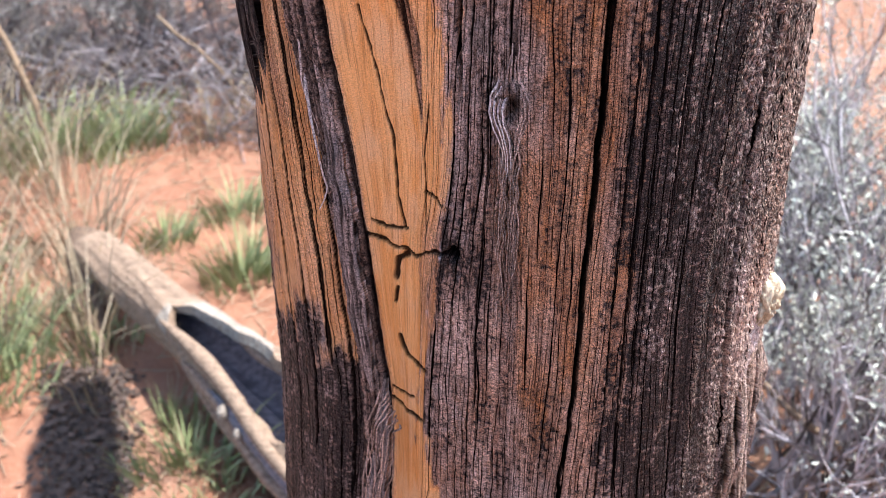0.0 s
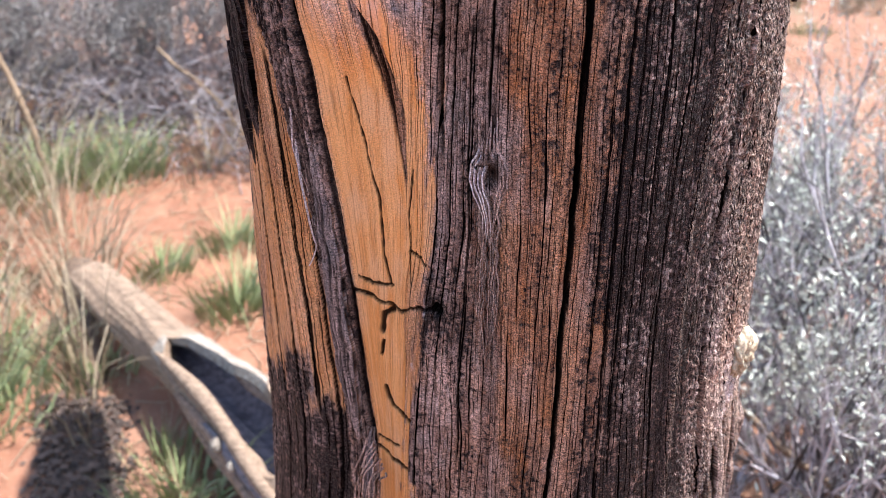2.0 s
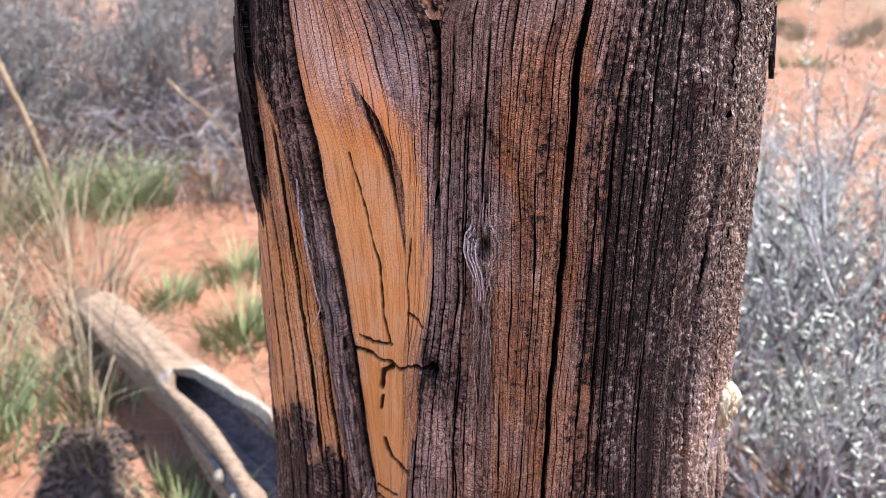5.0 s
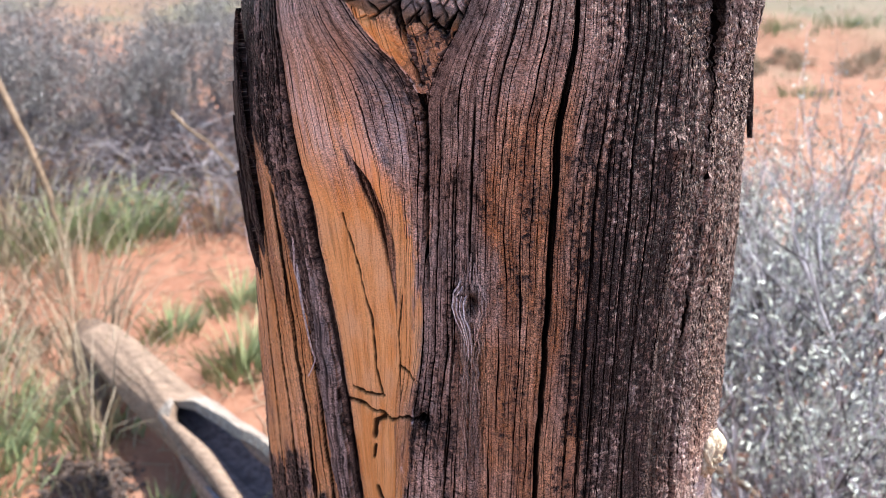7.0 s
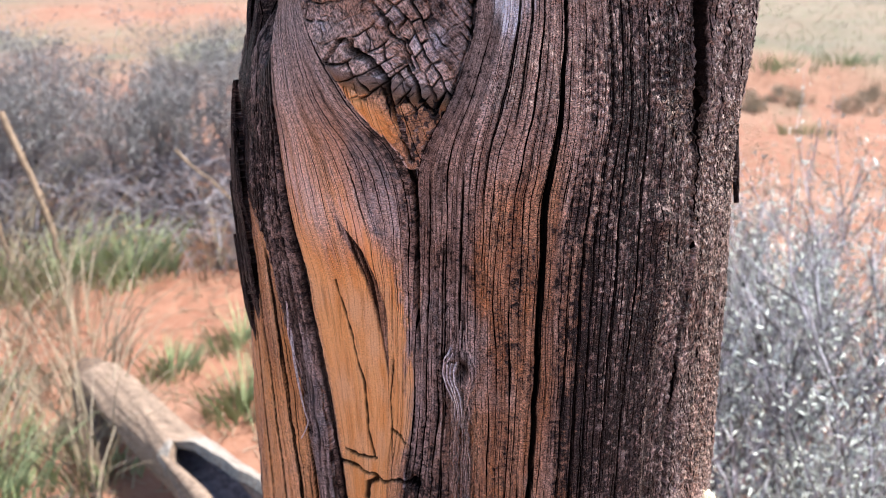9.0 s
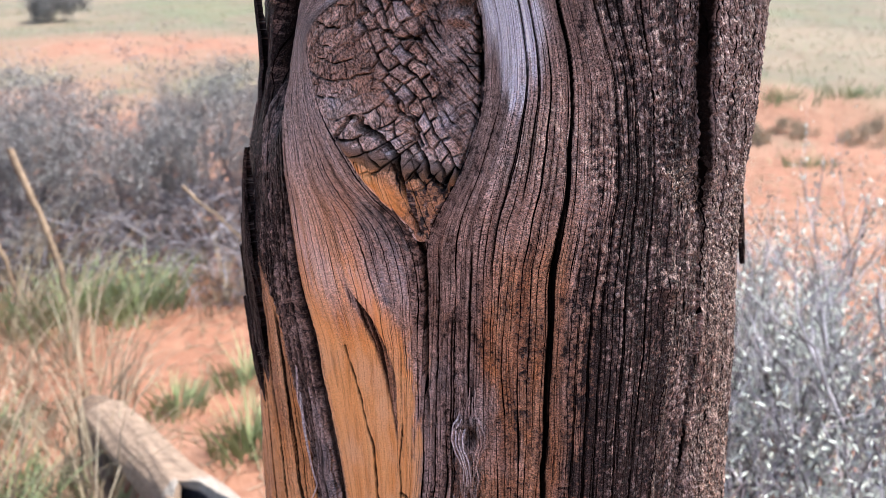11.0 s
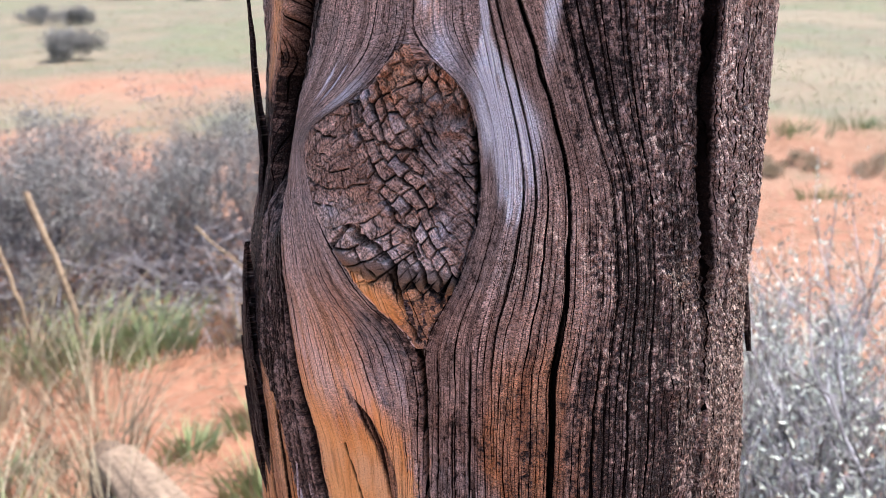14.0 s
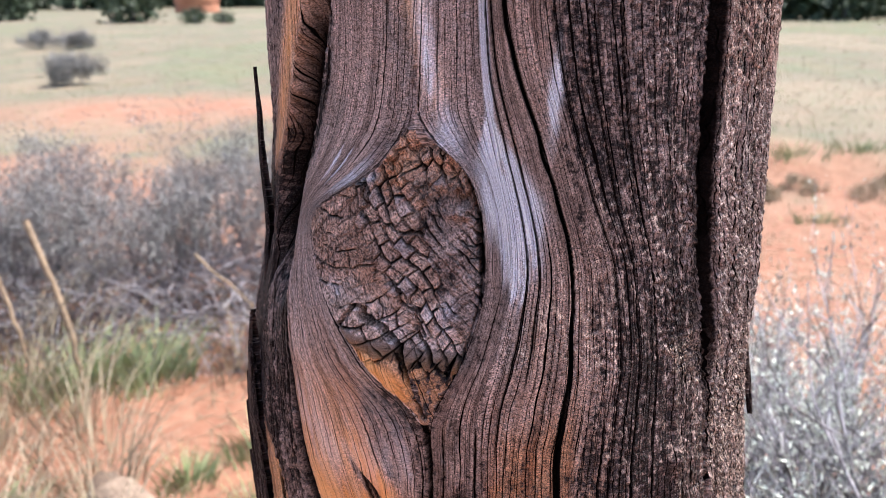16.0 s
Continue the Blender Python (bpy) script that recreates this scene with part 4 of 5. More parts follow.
trunk_part("trunk_wood", build_trunk())
trunk_part("branch_knot", build_knot(), "cracked checkered brown knot of a lost limb")
BARK = (0.0, 0.40, 0.12, 0.0)
trunk_part("bark_strip", build_strip("bark_strip", ((-126, 1290), (-119, 1262), (-114, 1225), (-110, 1190), (-106, 1160), (-102, 1135), (-99, 1109)), (3, 9, 11, 11.5, 11.5, 9, 1.5), (0, 1.5, 2.5, 3, 3.5, 4.5, 3), BARK, 3), "peeling grey-brown strip of fibrous bark")
trunk_part("bark_strip", build_strip("bark_strip", ((-92, 1118), (-94, 1098), (-93, 1075), (-96, 1050), (-99, 1020), (-101, 985)), (2, 7, 10, 12, 14, 15), (0, 2, 3, 4, 4, 3), BARK, 7), "shredded brown bark")
for k in range(9):
    x0 = -100 + 1.6 * k
    trunk_part("bark_fibre", build_fibre("bark_fibre", ((x0 + 6, 1112 - 3 * k, 1), (x0, 1085, 5), (x0 - 5 + (k % 3) * 3, 1050, 7 + k % 2), (x0 - 7, 1000, 4)), 0.7, (0.12, 0.22, 0.06, 0), k, 2.0))
trunk_part("splinter", build_fibre("splinter", ((-134, 1287, 0), (-128, 1268, 5), (-122, 1245, 6), (-121, 1228, 3), (-125, 1216, 5)), 0.9, (0.2, 0.0, 0.35, 0), 5), "pale loose splinter")
trunk_part("splinter", build_fibre("splinter", ((-137, 1305, 0), (-132, 1280, 4), (-127, 1255, 1)), 0.6, (0.2, 0.0, 0.3, 0), 6))
# dark shards of bark that stand off the shaded edge
trunk_part("bark_shard", build_strip("bark_shard", ((-186, 1544), (-188, 1532), (-192, 1512), (-194, 1490), (-194, 1465), (-190, 1420)), (0.5, 1.6, 3, 4.5, 5, 4), (9, 8, 6, 3, 1, -3), (0, 0.95, 0, 0), 11), "black splintered bark shard")
trunk_part("bark_shard", build_strip("bark_shard", ((-186, 1412), (-192, 1392), (-190, 1350), (-180, 1300), (-170, 1260)), (1, 10, 20, 18, 6), (4, 4, 3, 2, -3), (0, 0.95, 0, 0), 13), "black splintered bark shard")
for k, (x0, z0, ln, wd) in enumerate(((-186, 1392, 70, 9), (-194, 1372, 80, 10), (-197, 1352, 90, 9), (-190, 1335, 90, 8), (-199, 1318, 70, 7))):
    trunk_part("bark_shard", build_strip("bark_shard", ((x0, z0), (x0 + 1, z0 - ln * 0.25), (x0 + 4, z0 - ln * 0.6), (x0 + 9, z0 - ln)), (0.6, wd * 0.7, wd, wd * 0.6), (4.5, 3.5, 2, -2), (0, 0.95, 0, 0), 31 + k, 0.003), "black splintered bark shard")
trunk_part("bark_shard", build_strip("bark_shard", ((200, 1425), (203, 1398), (204, 1368), (204, 1338)), (6, 7, 5, 0.8), (-2, 0, 2, 3), (0, 0.8, 0, 0.2), 15), "dark hanging bark shard")


def build_stub():
    """A small broken limb stub with a pale, rough, torn face."""
    rows, cols = 60, 80
    th = np.linspace(0.02, math.pi - 0.02, rows)[:, None]
    a = np.linspace(0, 2 * math.pi, cols, endpoint=False)[None, :]
    ux, uy, uz = np.sin(th) * np.cos(a), np.sin(th) * np.sin(a), np.cos(th) + 0 * a
    n = fbm(3 + 1.6 * ux + 0.8 * uy, 3 + 1.6 * uz + 0.7 * uy, 61, 3) - 0.5
    n2 = fbm(9 + 5 * ux + 3 * uy, 9 + 4 * uz + 3 * uy, 63, 4) - 0.5
    r = 1 + 0.9 * n + 0.55 * n2 - 0.10 * step(0.55, 0.62, fbm(4 + 9 * ux, 4 + 3 * uz + 2 * uy, 65, 3))
    x, z, lift = 0.156 + 0.0125 * r * ux, 1.146 + 0.0165 * r * uz, -0.003 + 0.0115 * r * uy
    v = on_trunk(x, z, lift).reshape(-1, 3)
    me = mesh_of("branch_stub", v, grid_faces(rows, cols, True), CREAMWOOD)
    return me


trunk_part("branch_stub", build_stub(), "pale broken limb stub")
for k, (x0, z0, ln, wd) in enumerate(((150, 1130, 95, 9), (161, 1124, 70, 7), (138, 1112, 100, 8), (172, 1112, 60, 7), (155, 1090, 90, 7), (145, 1075, 100, 9), (168, 1080, 80, 6), (130, 1085, 110, 7), (160, 1055, 80, 8))):
    trunk_part("bark_shred", build_strip("bark_shred", ((x0, z0), (x0 - 3 + k % 3, z0 - ln * 0.4), (x0 - 8 + 2 * (k % 2), z0 - ln)), (wd * 0.6, wd, wd * 0.6, 1.2), (-2, 2 + k % 4 * 1.2, 4 + k % 3 * 1.5, 1), (0.14, 0.25, 0.08, 0.75), 71 + k, 0.003), "shredded brown bark")
# curled fibres of the small knot: nested crescents round a dark pit, then a wavy tail
for k in range(8):
    o = 1.15 * k
    trunk_part("knot_fibre", build_fibre("knot_fibre", ((-28.0 + 0.5 * o, 1293 - 0.9 * o, 0.5), (-32.0 + 0.85 * o, 1287 - 0.7 * o, 3.0 + 0.2 * (k % 2)), (-32.6 + 1.0 * o, 1279 - 0.4 * o, 4.0 - 0.8 * (k % 2)), (-28.8 + 0.9 * o, 1270 - 0.3 * o, 4.2 - 0.8 * (k % 2)), (-25.4 + 0.65 * o, 1262 - 0.5 * o, 2.4), (-25.0 + 0.5 * o, 1252 - 0.7 * o, 0.2)), 0.56, ((0.34, 0.0, 0.46, 0), (0.05, 0.45, 0.10, 0))[k % 2], 80 + k, 0.5))
for k in range(5):
    o = 1.0 * k
    trunk_part("knot_fibre", build_fibre("knot_fibre", ((-18.0 - 0.4 * o, 1293 - 0.9 * o, 0.5), (-14.0 - 0.7 * o, 1286 - 0.6 * o, 2.6), (-13.4 - 0.9 * o, 1279 - 0.4 * o, 3.0 - 0.6 * (k % 2)), (-16.4 - 0.8 * o, 1270 - 0.4 * o, 2.4), (-19.0 - 0.2 * o, 1258, 0.5)), 0.55, ((0.14, 0.16, 0.20, 0), (0.03, 0.52, 0.05, 0))[k % 2], 90 + k, 0.4))
for k in range(9):
    trunk_part("knot_fibre", build_fibre("knot_fibre", ((-26.5 + 1.2 * k, 1264 - k % 2 * 6, 0.0), (-27.0 + 1.3 * k, 1248, 0.5), (-25.6 + 1.2 * k, 1231, 0.1), (-26.2 + 1.1 * k, 1212, 0.0), (-24.5 + 0.8 * k, 1192 - 7 * (k % 3), -0.8)), 0.5, ((0.12, 0.30, 0.08, 0), (0.04, 0.50, 0.03, 0))[k % 2], 95 + k // 2, 1.5))
for k in range(4):
    trunk_part("knot_fibre", build_fibre("knot_fibre", ((-25.5 + 2.2 * k, 1287, 0), (-24.4 + 1.7 * k, 1297, 1.2), (-23.6 + 1.2 * k, 1304 + 5 * (k % 2), 0.2)), 0.7, (0.05, 0.40, 0.16, 0), 110 + k, 0.4))


# an unseen limb higher up, added to shade a strip of ground
def build_shadow_limb():
    pts = [(0.05, 0.50, 1.86, 0.08), (0.03, 0.90, 1.92, 0.084), (0.01, 1.30, 1.97, 0.088), (-0.02, 1.60, 2.0, 0.088), (-0.10, 1.80, 2.0, 0.088), (-0.14, 1.95, 2.0, 0.078), (-0.16, 2.01, 2.0, 0.050)]
    pts = np.array(pts)
    k = np.linspace(0, len(pts) - 1, 40)
    c = np.stack([np.interp(k, np.arange(len(pts)), pts[:, i]) for i in range(4)], -1)
    v, f = sweep(c[:, :3], c[:, 3] * (0.9 + 0.2 * vnoise(k * 2.3, 0 * k, 4)), 16)
    me = mesh_of("shadow_limb", v, f, WOOD)
    give(me, "grain", np.stack([0.06 * np.arctan2(v[:, 0] - 0.5, v[:, 2] - 2.1), v[:, 1], v[:, 2]], -1))
    give(me, "weather", np.tile([0.0, 0.6, 0.1, 0.0], (len(v), 1)))
    return me


trunk_part("shadow_limb", build_shadow_limb(), "unseen weathered limb added to shade the sand")


# ---- fallen log ----
def build_log():
    """A hollow, silvery fallen log, its side broken open to a dark inside."""
    root = tagged(new("fallen_log"), "weathered tan hollow fallen log broken open, lying on red sand", "log")
    a0, a1 = Vector((-1.075, 2.165, 0.150)), Vector((-0.030, 1.120, 0.085))
    root.location = (a0.x, a0.y, 0)
    axis = (a1 - a0)
    length = axis.length
    d = axis.normalized()
    side = d.cross(Vector((0, 0, 1))).normalized()
    up = side.cross(d)
    d, side, up = (np.array(q) for q in (d, side, up))
    rows, cols = 150, 90
    t = np.linspace(0, 1, rows)[:, None]
    open_a = 0.64 * step(0.385, 0.415, t) * (1 + 0.9 * (fbm(t * 14, 0 * t, 5, 4) - 0.5))
    centre = radians(71)                        # the opening looks sideways and up a little
    f = np.linspace(0, 1, cols)[None, :]
    ang = centre + open_a + f * (2 * math.pi - 2 * open_a)

    def shell(inner):
        n = fbm(np.cos(ang) * 2 + 5, np.sin(ang) * 2 + t * 9, 15, 3) - 0.5
        r = 0.070 + 0.080 * step(0.28, 1.0, t) + 0.022 * n + 0.006 * (fbm(ang * 9, t * 5, 17, 3) - 0.5)
        r = r * np.sqrt(np.clip(t / 0.04, 0.05, 1))
        if inner:
            r = r - (0.016 + 0.016 * (fbm(ang * 4, t * 7, 19, 3)))
        c = np.array(a0)[None, None] + t[..., None] * length * d
        bend = 0.02 * np.sin(t * 3.1)[..., None] * up
        return c + bend + r[..., None] * (np.cos(ang)[..., None] * side + np.sin(ang)[..., None] * up) - np.array([a0.x, a0.y, 0])

    out, inn = shell(False), shell(True)
    n = rows * cols
    rims = []
    for j in (0, cols - 1):
        i = np.arange(rows - 1) * cols + j
        rims.append(np.stack([i, i + cols, i + cols + n, i + n], -1))
    for i0 in (0, (rows - 1) * cols):
        j = np.arange(cols - 1) + i0
        rims.append(np.stack([j, j + 1, j + 1 + n, j + n], -1))
    v = np.concatenate([out.reshape(-1, 3), inn.reshape(-1, 3)])
    bark = grid_faces(rows, cols)
    row, col = np.arange(len(bark)) // (cols - 1), np.arange(len(bark)) % (cols - 1)
    bleached = ((row > 58) & (row < 92 - col) & (col < 14)) | ((row > 55) & (row < 62) & (col > cols - 12))
    part("log_shell", mesh_of("log_shell", v, [bark[~bleached], *rims[2:]], LOGWOOD), root)
    part("bleached_wood", mesh_of("bleached_wood", v, bark[bleached], TORNWOOD), root, "cream sun-bleached wood")
    part("torn_rim", mesh_of("torn_rim", v, [rims[0][:92]], TORNWOOD, False), root, "pale bleached torn edge")
    part("broken_edge", mesh_of("broken_edge", v, [rims[0][92:], rims[1]], LOGWOOD, False), root, "brown broken edge")
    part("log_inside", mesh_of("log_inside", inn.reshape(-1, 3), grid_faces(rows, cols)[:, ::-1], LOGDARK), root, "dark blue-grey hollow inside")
    # a ridge of brown heartwood in the hollow
    k = np.linspace(0, 1, 40)[:, None]
    tt = 0.40 + 0.58 * k
    b = np.linspace(0, 2 * math.pi, 12, endpoint=False)[None, :]
    r = (0.012 + 0.004 * np.sin(k * 26)) * np.minimum(1, 8 * np.minimum(k, 1 - k) + 0.05) + 0 * b
    c = np.array([0, 0, a0.z])[None, None] + (tt * length)[..., None] * d + (0.02 * np.sin(tt * 3.1) + 0.045)[..., None] * up - 0.045 * side + 0 * b[..., None]
    v = c + r[..., None] * (np.cos(b)[..., None] * side + np.sin(b)[..., None] * up)
    part("heartwood_ridge", mesh_of("heartwood_ridge", v.reshape(-1, 3), grid_faces(40, 12, True), HEARTWOOD), root, "brown heartwood ridge")
    # stump of a limb that props the thin end
    c = np.array([[0.0, 0.0, 0.150], [0.02, -0.08, 0.135], [0.07, -0.20, 0.075], [0.14, -0.37, -0.04]])
    t2 = np.linspace(0, 1, 24)
    c = np.stack([np.interp(t2, np.linspace(0, 1, 4), c[:, i]) for i in range(3)], -1)
    b = np.linspace(0, 2 * math.pi, 20, endpoint=False)
    rr = (0.058 - 0.02 * t2)[:, None] * (1 + 0.35 * (fbm(np.cos(b)[None, :] * 2 + 5, np.sin(b)[None, :] * 2 + t2[:, None] * 6, 71, 3) - 0.5))
    v = (c[:, None] + rr[..., None] * np.stack([np.cos(b), 0.3 * np.sin(b), np.sin(b)], -1)[None]).reshape(-1, 3)
    f2 = grid_faces(24, 20, True)
    part("limb_stub", mesh_of("limb_stub", v, f2, STUBWOOD), root, "dark brown limb stub")
    # torn strands along the lower lip, a dark patch under them painted for a second hollow's shade, and two bleached
    # knobs
    def on_log(tt, deg, lift):
        r = 0.070 + 0.080 * step(0.28, 1.0, tt) + lift
        c = np.array([0, 0, a0.z]) + (tt * length)[..., None] * d
        a = np.radians(deg)
        return c + 0.02 * np.sin(tt * 3.1)[..., None] * up + r[..., None] * (np.cos(a)[..., None] * side + np.sin(a)[..., None] * up)

    k = np.linspace(0, 1, 40)
    for nth, (t0, t1, d0, d1, rad) in enumerate(((0.37, 0.97, 36, 26, 0.017), (0.48, 0.98, 4, -4, 0.014), (0.46, 0.97, -20, -28, 0.017))):
        c = on_log(t0 + (t1 - t0) * k, d0 + (d1 - d0) * k + 7 * np.sin(k * 7 + nth), 0.004 * np.sin(k * 11 + 2 * nth))
        rr = rad * np.minimum(1, 6 * np.minimum(k, 1 - k) + 0.15) * (0.8 + 0.5 * vnoise(k * 7, nth, 5))
        v, f3 = sweep(c, rr, 10)
        part("torn_strand", mesh_of("torn_strand", v, f3, LOGWOOD if nth == 0 else HEARTWOOD), root, "twisted strand of torn wood")
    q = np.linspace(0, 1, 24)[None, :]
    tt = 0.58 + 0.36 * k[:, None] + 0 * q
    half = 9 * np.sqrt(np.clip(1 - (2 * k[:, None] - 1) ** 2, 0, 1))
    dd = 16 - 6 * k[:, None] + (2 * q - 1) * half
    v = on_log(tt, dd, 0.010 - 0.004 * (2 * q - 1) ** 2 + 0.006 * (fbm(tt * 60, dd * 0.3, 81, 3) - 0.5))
    part("hollow_shade_patch", mesh_of("hollow_shade_patch", v.reshape(-1, 3), grid_faces(40, 24)[:, ::-1], LOGDARK), root, "blue-grey patch on the shell for a shaded hollow under the lip")
    for tk, deg, rad in ((0.64, 14, 0.017), (0.69, 11, 0.013)):
        c = on_log(np.array([tk]), np.array([float(deg)]), np.array([0.012]))[0]
        th, ph = np.linspace(0, math.pi, 12)[:, None], np.linspace(0, 2 * math.pi, 16, endpoint=False)[None, :]
        rr = rad * (1 + 0.5 * (fbm(3 + np.cos(ph) * np.sin(th) * 2, 3 + np.sin(ph) * np.sin(th) * 2 + np.cos(th), 83, 3) - 0.5))
        v = c + rr[..., None] * np.stack([np.sin(th) * np.cos(ph), np.sin(th) * np.sin(ph), np.cos(th) + 0 * ph], -1)
        part("bleached_knob", mesh_of("bleached_knob", v.reshape(-1, 3), grid_faces(12, 16, True), TORNWOOD), root, "bleached knob of wood")
    return root


build_log()


# ---- shrubs and grass ----
def grow_shrub(rng, height, spread, stems, leaf, leaves_per, lean=(0, 0), depth=4, wild=0.55):
    """Segments of twigs and places of leaves of one shrub that grows at the origin."""
    segs, tips = [], []

    def limb(p, d, length, r, level):
        n = 3
        q = p
        for k in range(n):
            d2 = d + rng.normal(0, 0.16 if wild > 0.5 else 0.09, 3)
            d2[2] += 0.05 if wild > 0.5 else 0.14
            d2 /= np.linalg.norm(d2)
            e = q + d2 * length / n
            r1 = r * (0.86 if k < n - 1 else 0.7)
            segs.append((*q, *e, r, r1))
            if level >= 2:
                tips.append((*e, *d2))
            q, r, d = e, r1, d2
            if level < depth and (k > 0 or level > 0):
                for _ in range(2 if rng.rand() < 0.5 else 1):
                    b = d2 + rng.normal(0, wild, 3)
                    b[2] = abs(b[2]) * 0.9 + 0.1
                    b /= np.linalg.norm(b)
                    limb(q, b, length * rng.uniform(0.5, 0.75), r * (0.62 if wild > 0.5 else 0.80), level + 1)

    for _ in range(stems):
        a = rng.uniform(0, 2 * math.pi)
        o = rng.uniform(0.1, 1.0)
        d = np.array([math.cos(a) * o * spread / height + lean[0], math.sin(a) * o * spread / height + lean[1], 1.0])
        limb(np.array([math.cos(a) * 0.10 * o, math.sin(a) * 0.10 * o, -0.03]), d / np.linalg.norm(d), height * rng.uniform(0.36, 0.55), height * (0.0105 if depth > 3 or wild < 0.5 else 0.0062), 0)
    return np.array(segs), np.array(tips)


def leaf_quads(rng, tips, per, size, thin=0.35):
    base = np.repeat(tips, per, 0)
    n = len(base)
    c = base[:, :3] + rng.normal(0, size * 0.9, (n, 3))
    d = base[:, 3:] + rng.normal(0, 0.7, (n, 3))
    d /= np.linalg.norm(d, axis=1)[:, None]
    w = np.cross(d, rng.normal(0, 1, (n, 3)))
    w /= np.linalg.norm(w, axis=1)[:, None] + 1e-9
    s = size * rng.uniform(0.5, 1.3, n)[:, None]
    k = np.cross(d, w) * 0.12
    v = np.stack([c, c + (d * 0.5 + w * thin * 0.5 + k) * s, c + d * s, c + (d * 0.5 - w * thin * 0.5 + k) * s], 1).reshape(-1, 3)
    return v, np.arange(n * 4).reshape(-1, 4)


def build_shrub(name, label, where, seed, height, spread, stems, per, size, twig, leaf, depth=4, lean=(0, 0), thin=0.35, wild=0.55, high_leaves=False):
    rng = np.random.RandomState(seed)
    segs, tips = grow_shrub(rng, height, spread, stems, leaf, per, lean, depth, wild)
    root = tagged(new(name), label, "shrub", group="desert shrubs")
    root.location = where
    tips = tips[tips[:, 2] > 0.56 * height] if high_leaves else tips
    v, f = tubes(segs, 3)
    tagged(part("twig_tangle", mesh_of("twig_tangle", v, f, twig), root), kind="stuff")
    if per:
        v, f = leaf_quads(rng, tips, per, size, thin)
        tagged(part("foliage", mesh_of("foliage", v, f, leaf, False), root), kind="stuff")
    return root


NEAR = "silvery leafless-looking saltbush with pale twigs and tiny grey leaves"
BANK = "tangled grey-brown sagebrush with dry twigs and dull leaves"
for k, (x, y, h, n) in enumerate(((0.76, 1.10, 0.94, 15), (1.05, 1.45, 1.08, 16), (0.62, 1.70, 0.92, 14), (1.45, 1.75, 1.1, 14), (0.95, 2.05, 0.8, 12), (1.30, 1.25, 0.85, 12), (0.62, 1.38, 0.7, 12), (0.98, 1.12, 0.75, 12))):
    build_shrub("saltbush", NEAR, (x, y, 0), 2 + k, h, 0.55, n + 1, 2, 0.016, TWIG_SILVER, SAGE_PALE, 3, wild=0.40, thin=0.32, high_leaves=True)
for k, (x, y, h) in enumerate(((-2.9, 3.7, 0.80), (-2.2, 3.9, 0.86), (-1.55, 4.1, 0.90), (-0.95, 4.2, 0.84), (-2.6, 4.8, 0.92), (-1.6, 5.0, 0.95), (-0.45, 4.6, 0.8), (-3.5, 4.4, 0.9))):
    build_shrub("sagebrush", BANK, (x, y, 0), 20 + k, h, 0.75, 8, 1, 0.022, TWIG, SAGE, 4)


for k, (x, y, h, w) in enumerate(((-7.6, 16.2, 0.85, 0.9), (-14.3, 28.2, 0.9, 1.1), (-12.9, 28.0, 0.8, 0.9), (-14.6, 25.0, 0.9, 1.0))):
    build_shrub("sagebrush", "rounded grey sagebrush out on the dry meadow", (x, y, 0), 120 + k, h * 0.8, w * 1.2, 14, 2, 0.06, TWIG, SAGE, 3)
for k, (x, y) in enumerate(((2.35, 6.55), (2.75, 6.75), (3.2, 6.45), (3.6, 6.8), (4.1, 6.6), (2.1, 7.0), (4.6, 7.0))):
    build_shrub("low_scrub", "low brown scrub along the edge of the bare sand", (x, y, 0), 140 + k, 0.17, 0.4, 9, 1, 0.02, TWIG, STRAW, 3)


def build_tuft(name, label, where, seed, count, height, spread, mat, width=0.004, droop=0.5):
    rng = np.random.RandomState(seed)
    n = count
    a = rng.uniform(0, 2 * math.pi, n)
    o = rng.uniform(0, 1, n)
    root = np.stack([np.cos(a) * o * spread * 0.5, np.sin(a) * o * spread * 0.5, np.full(n, -0.01)], -1)
    out = np.stack([np.cos(a), np.sin(a), 0 * a], -1) * (0.2 + droop * rng.uniform(0, 1, n))[:, None] + rng.normal(0, 0.15, (n, 3)) * [1, 1, 0]
    hh = height * rng.uniform(0.45, 1.1, n)[:, None]
    side = np.stack([-np.sin(a + 1), np.cos(a + 1), 0 * a], -1) * width
    rows = []
    for k, wd in ((0, 1.0), (0.35, 0.9), (0.7, 0.6), (1.0, 0.08)):
        c = root + out * hh * (k ** 1.7) + np.array([0, 0, 1.0]) * hh * (k - 0.25 * droop * k * k)
        rows += [c - side * wd, c + side * wd]
    v = np.stack(rows, 1).reshape(-1, 3)
    f = np.array([[0, 1, 3, 2], [2, 3, 5, 4], [4, 5, 7, 6]])
    faces = (np.arange(n)[:, None, None] * 8 + f[None]).reshape(-1, 4)
    ob = new(name)
    tagged(part("blade_clump", mesh_of("blade_clump", v, faces, mat), ob), kind="stuff")
    ob.location = (where[0], where[1], float(ground_height(np.array(where[0]), np.array(where[1]))))
    return tagged(ob, label, "grass", group="grass tufts")


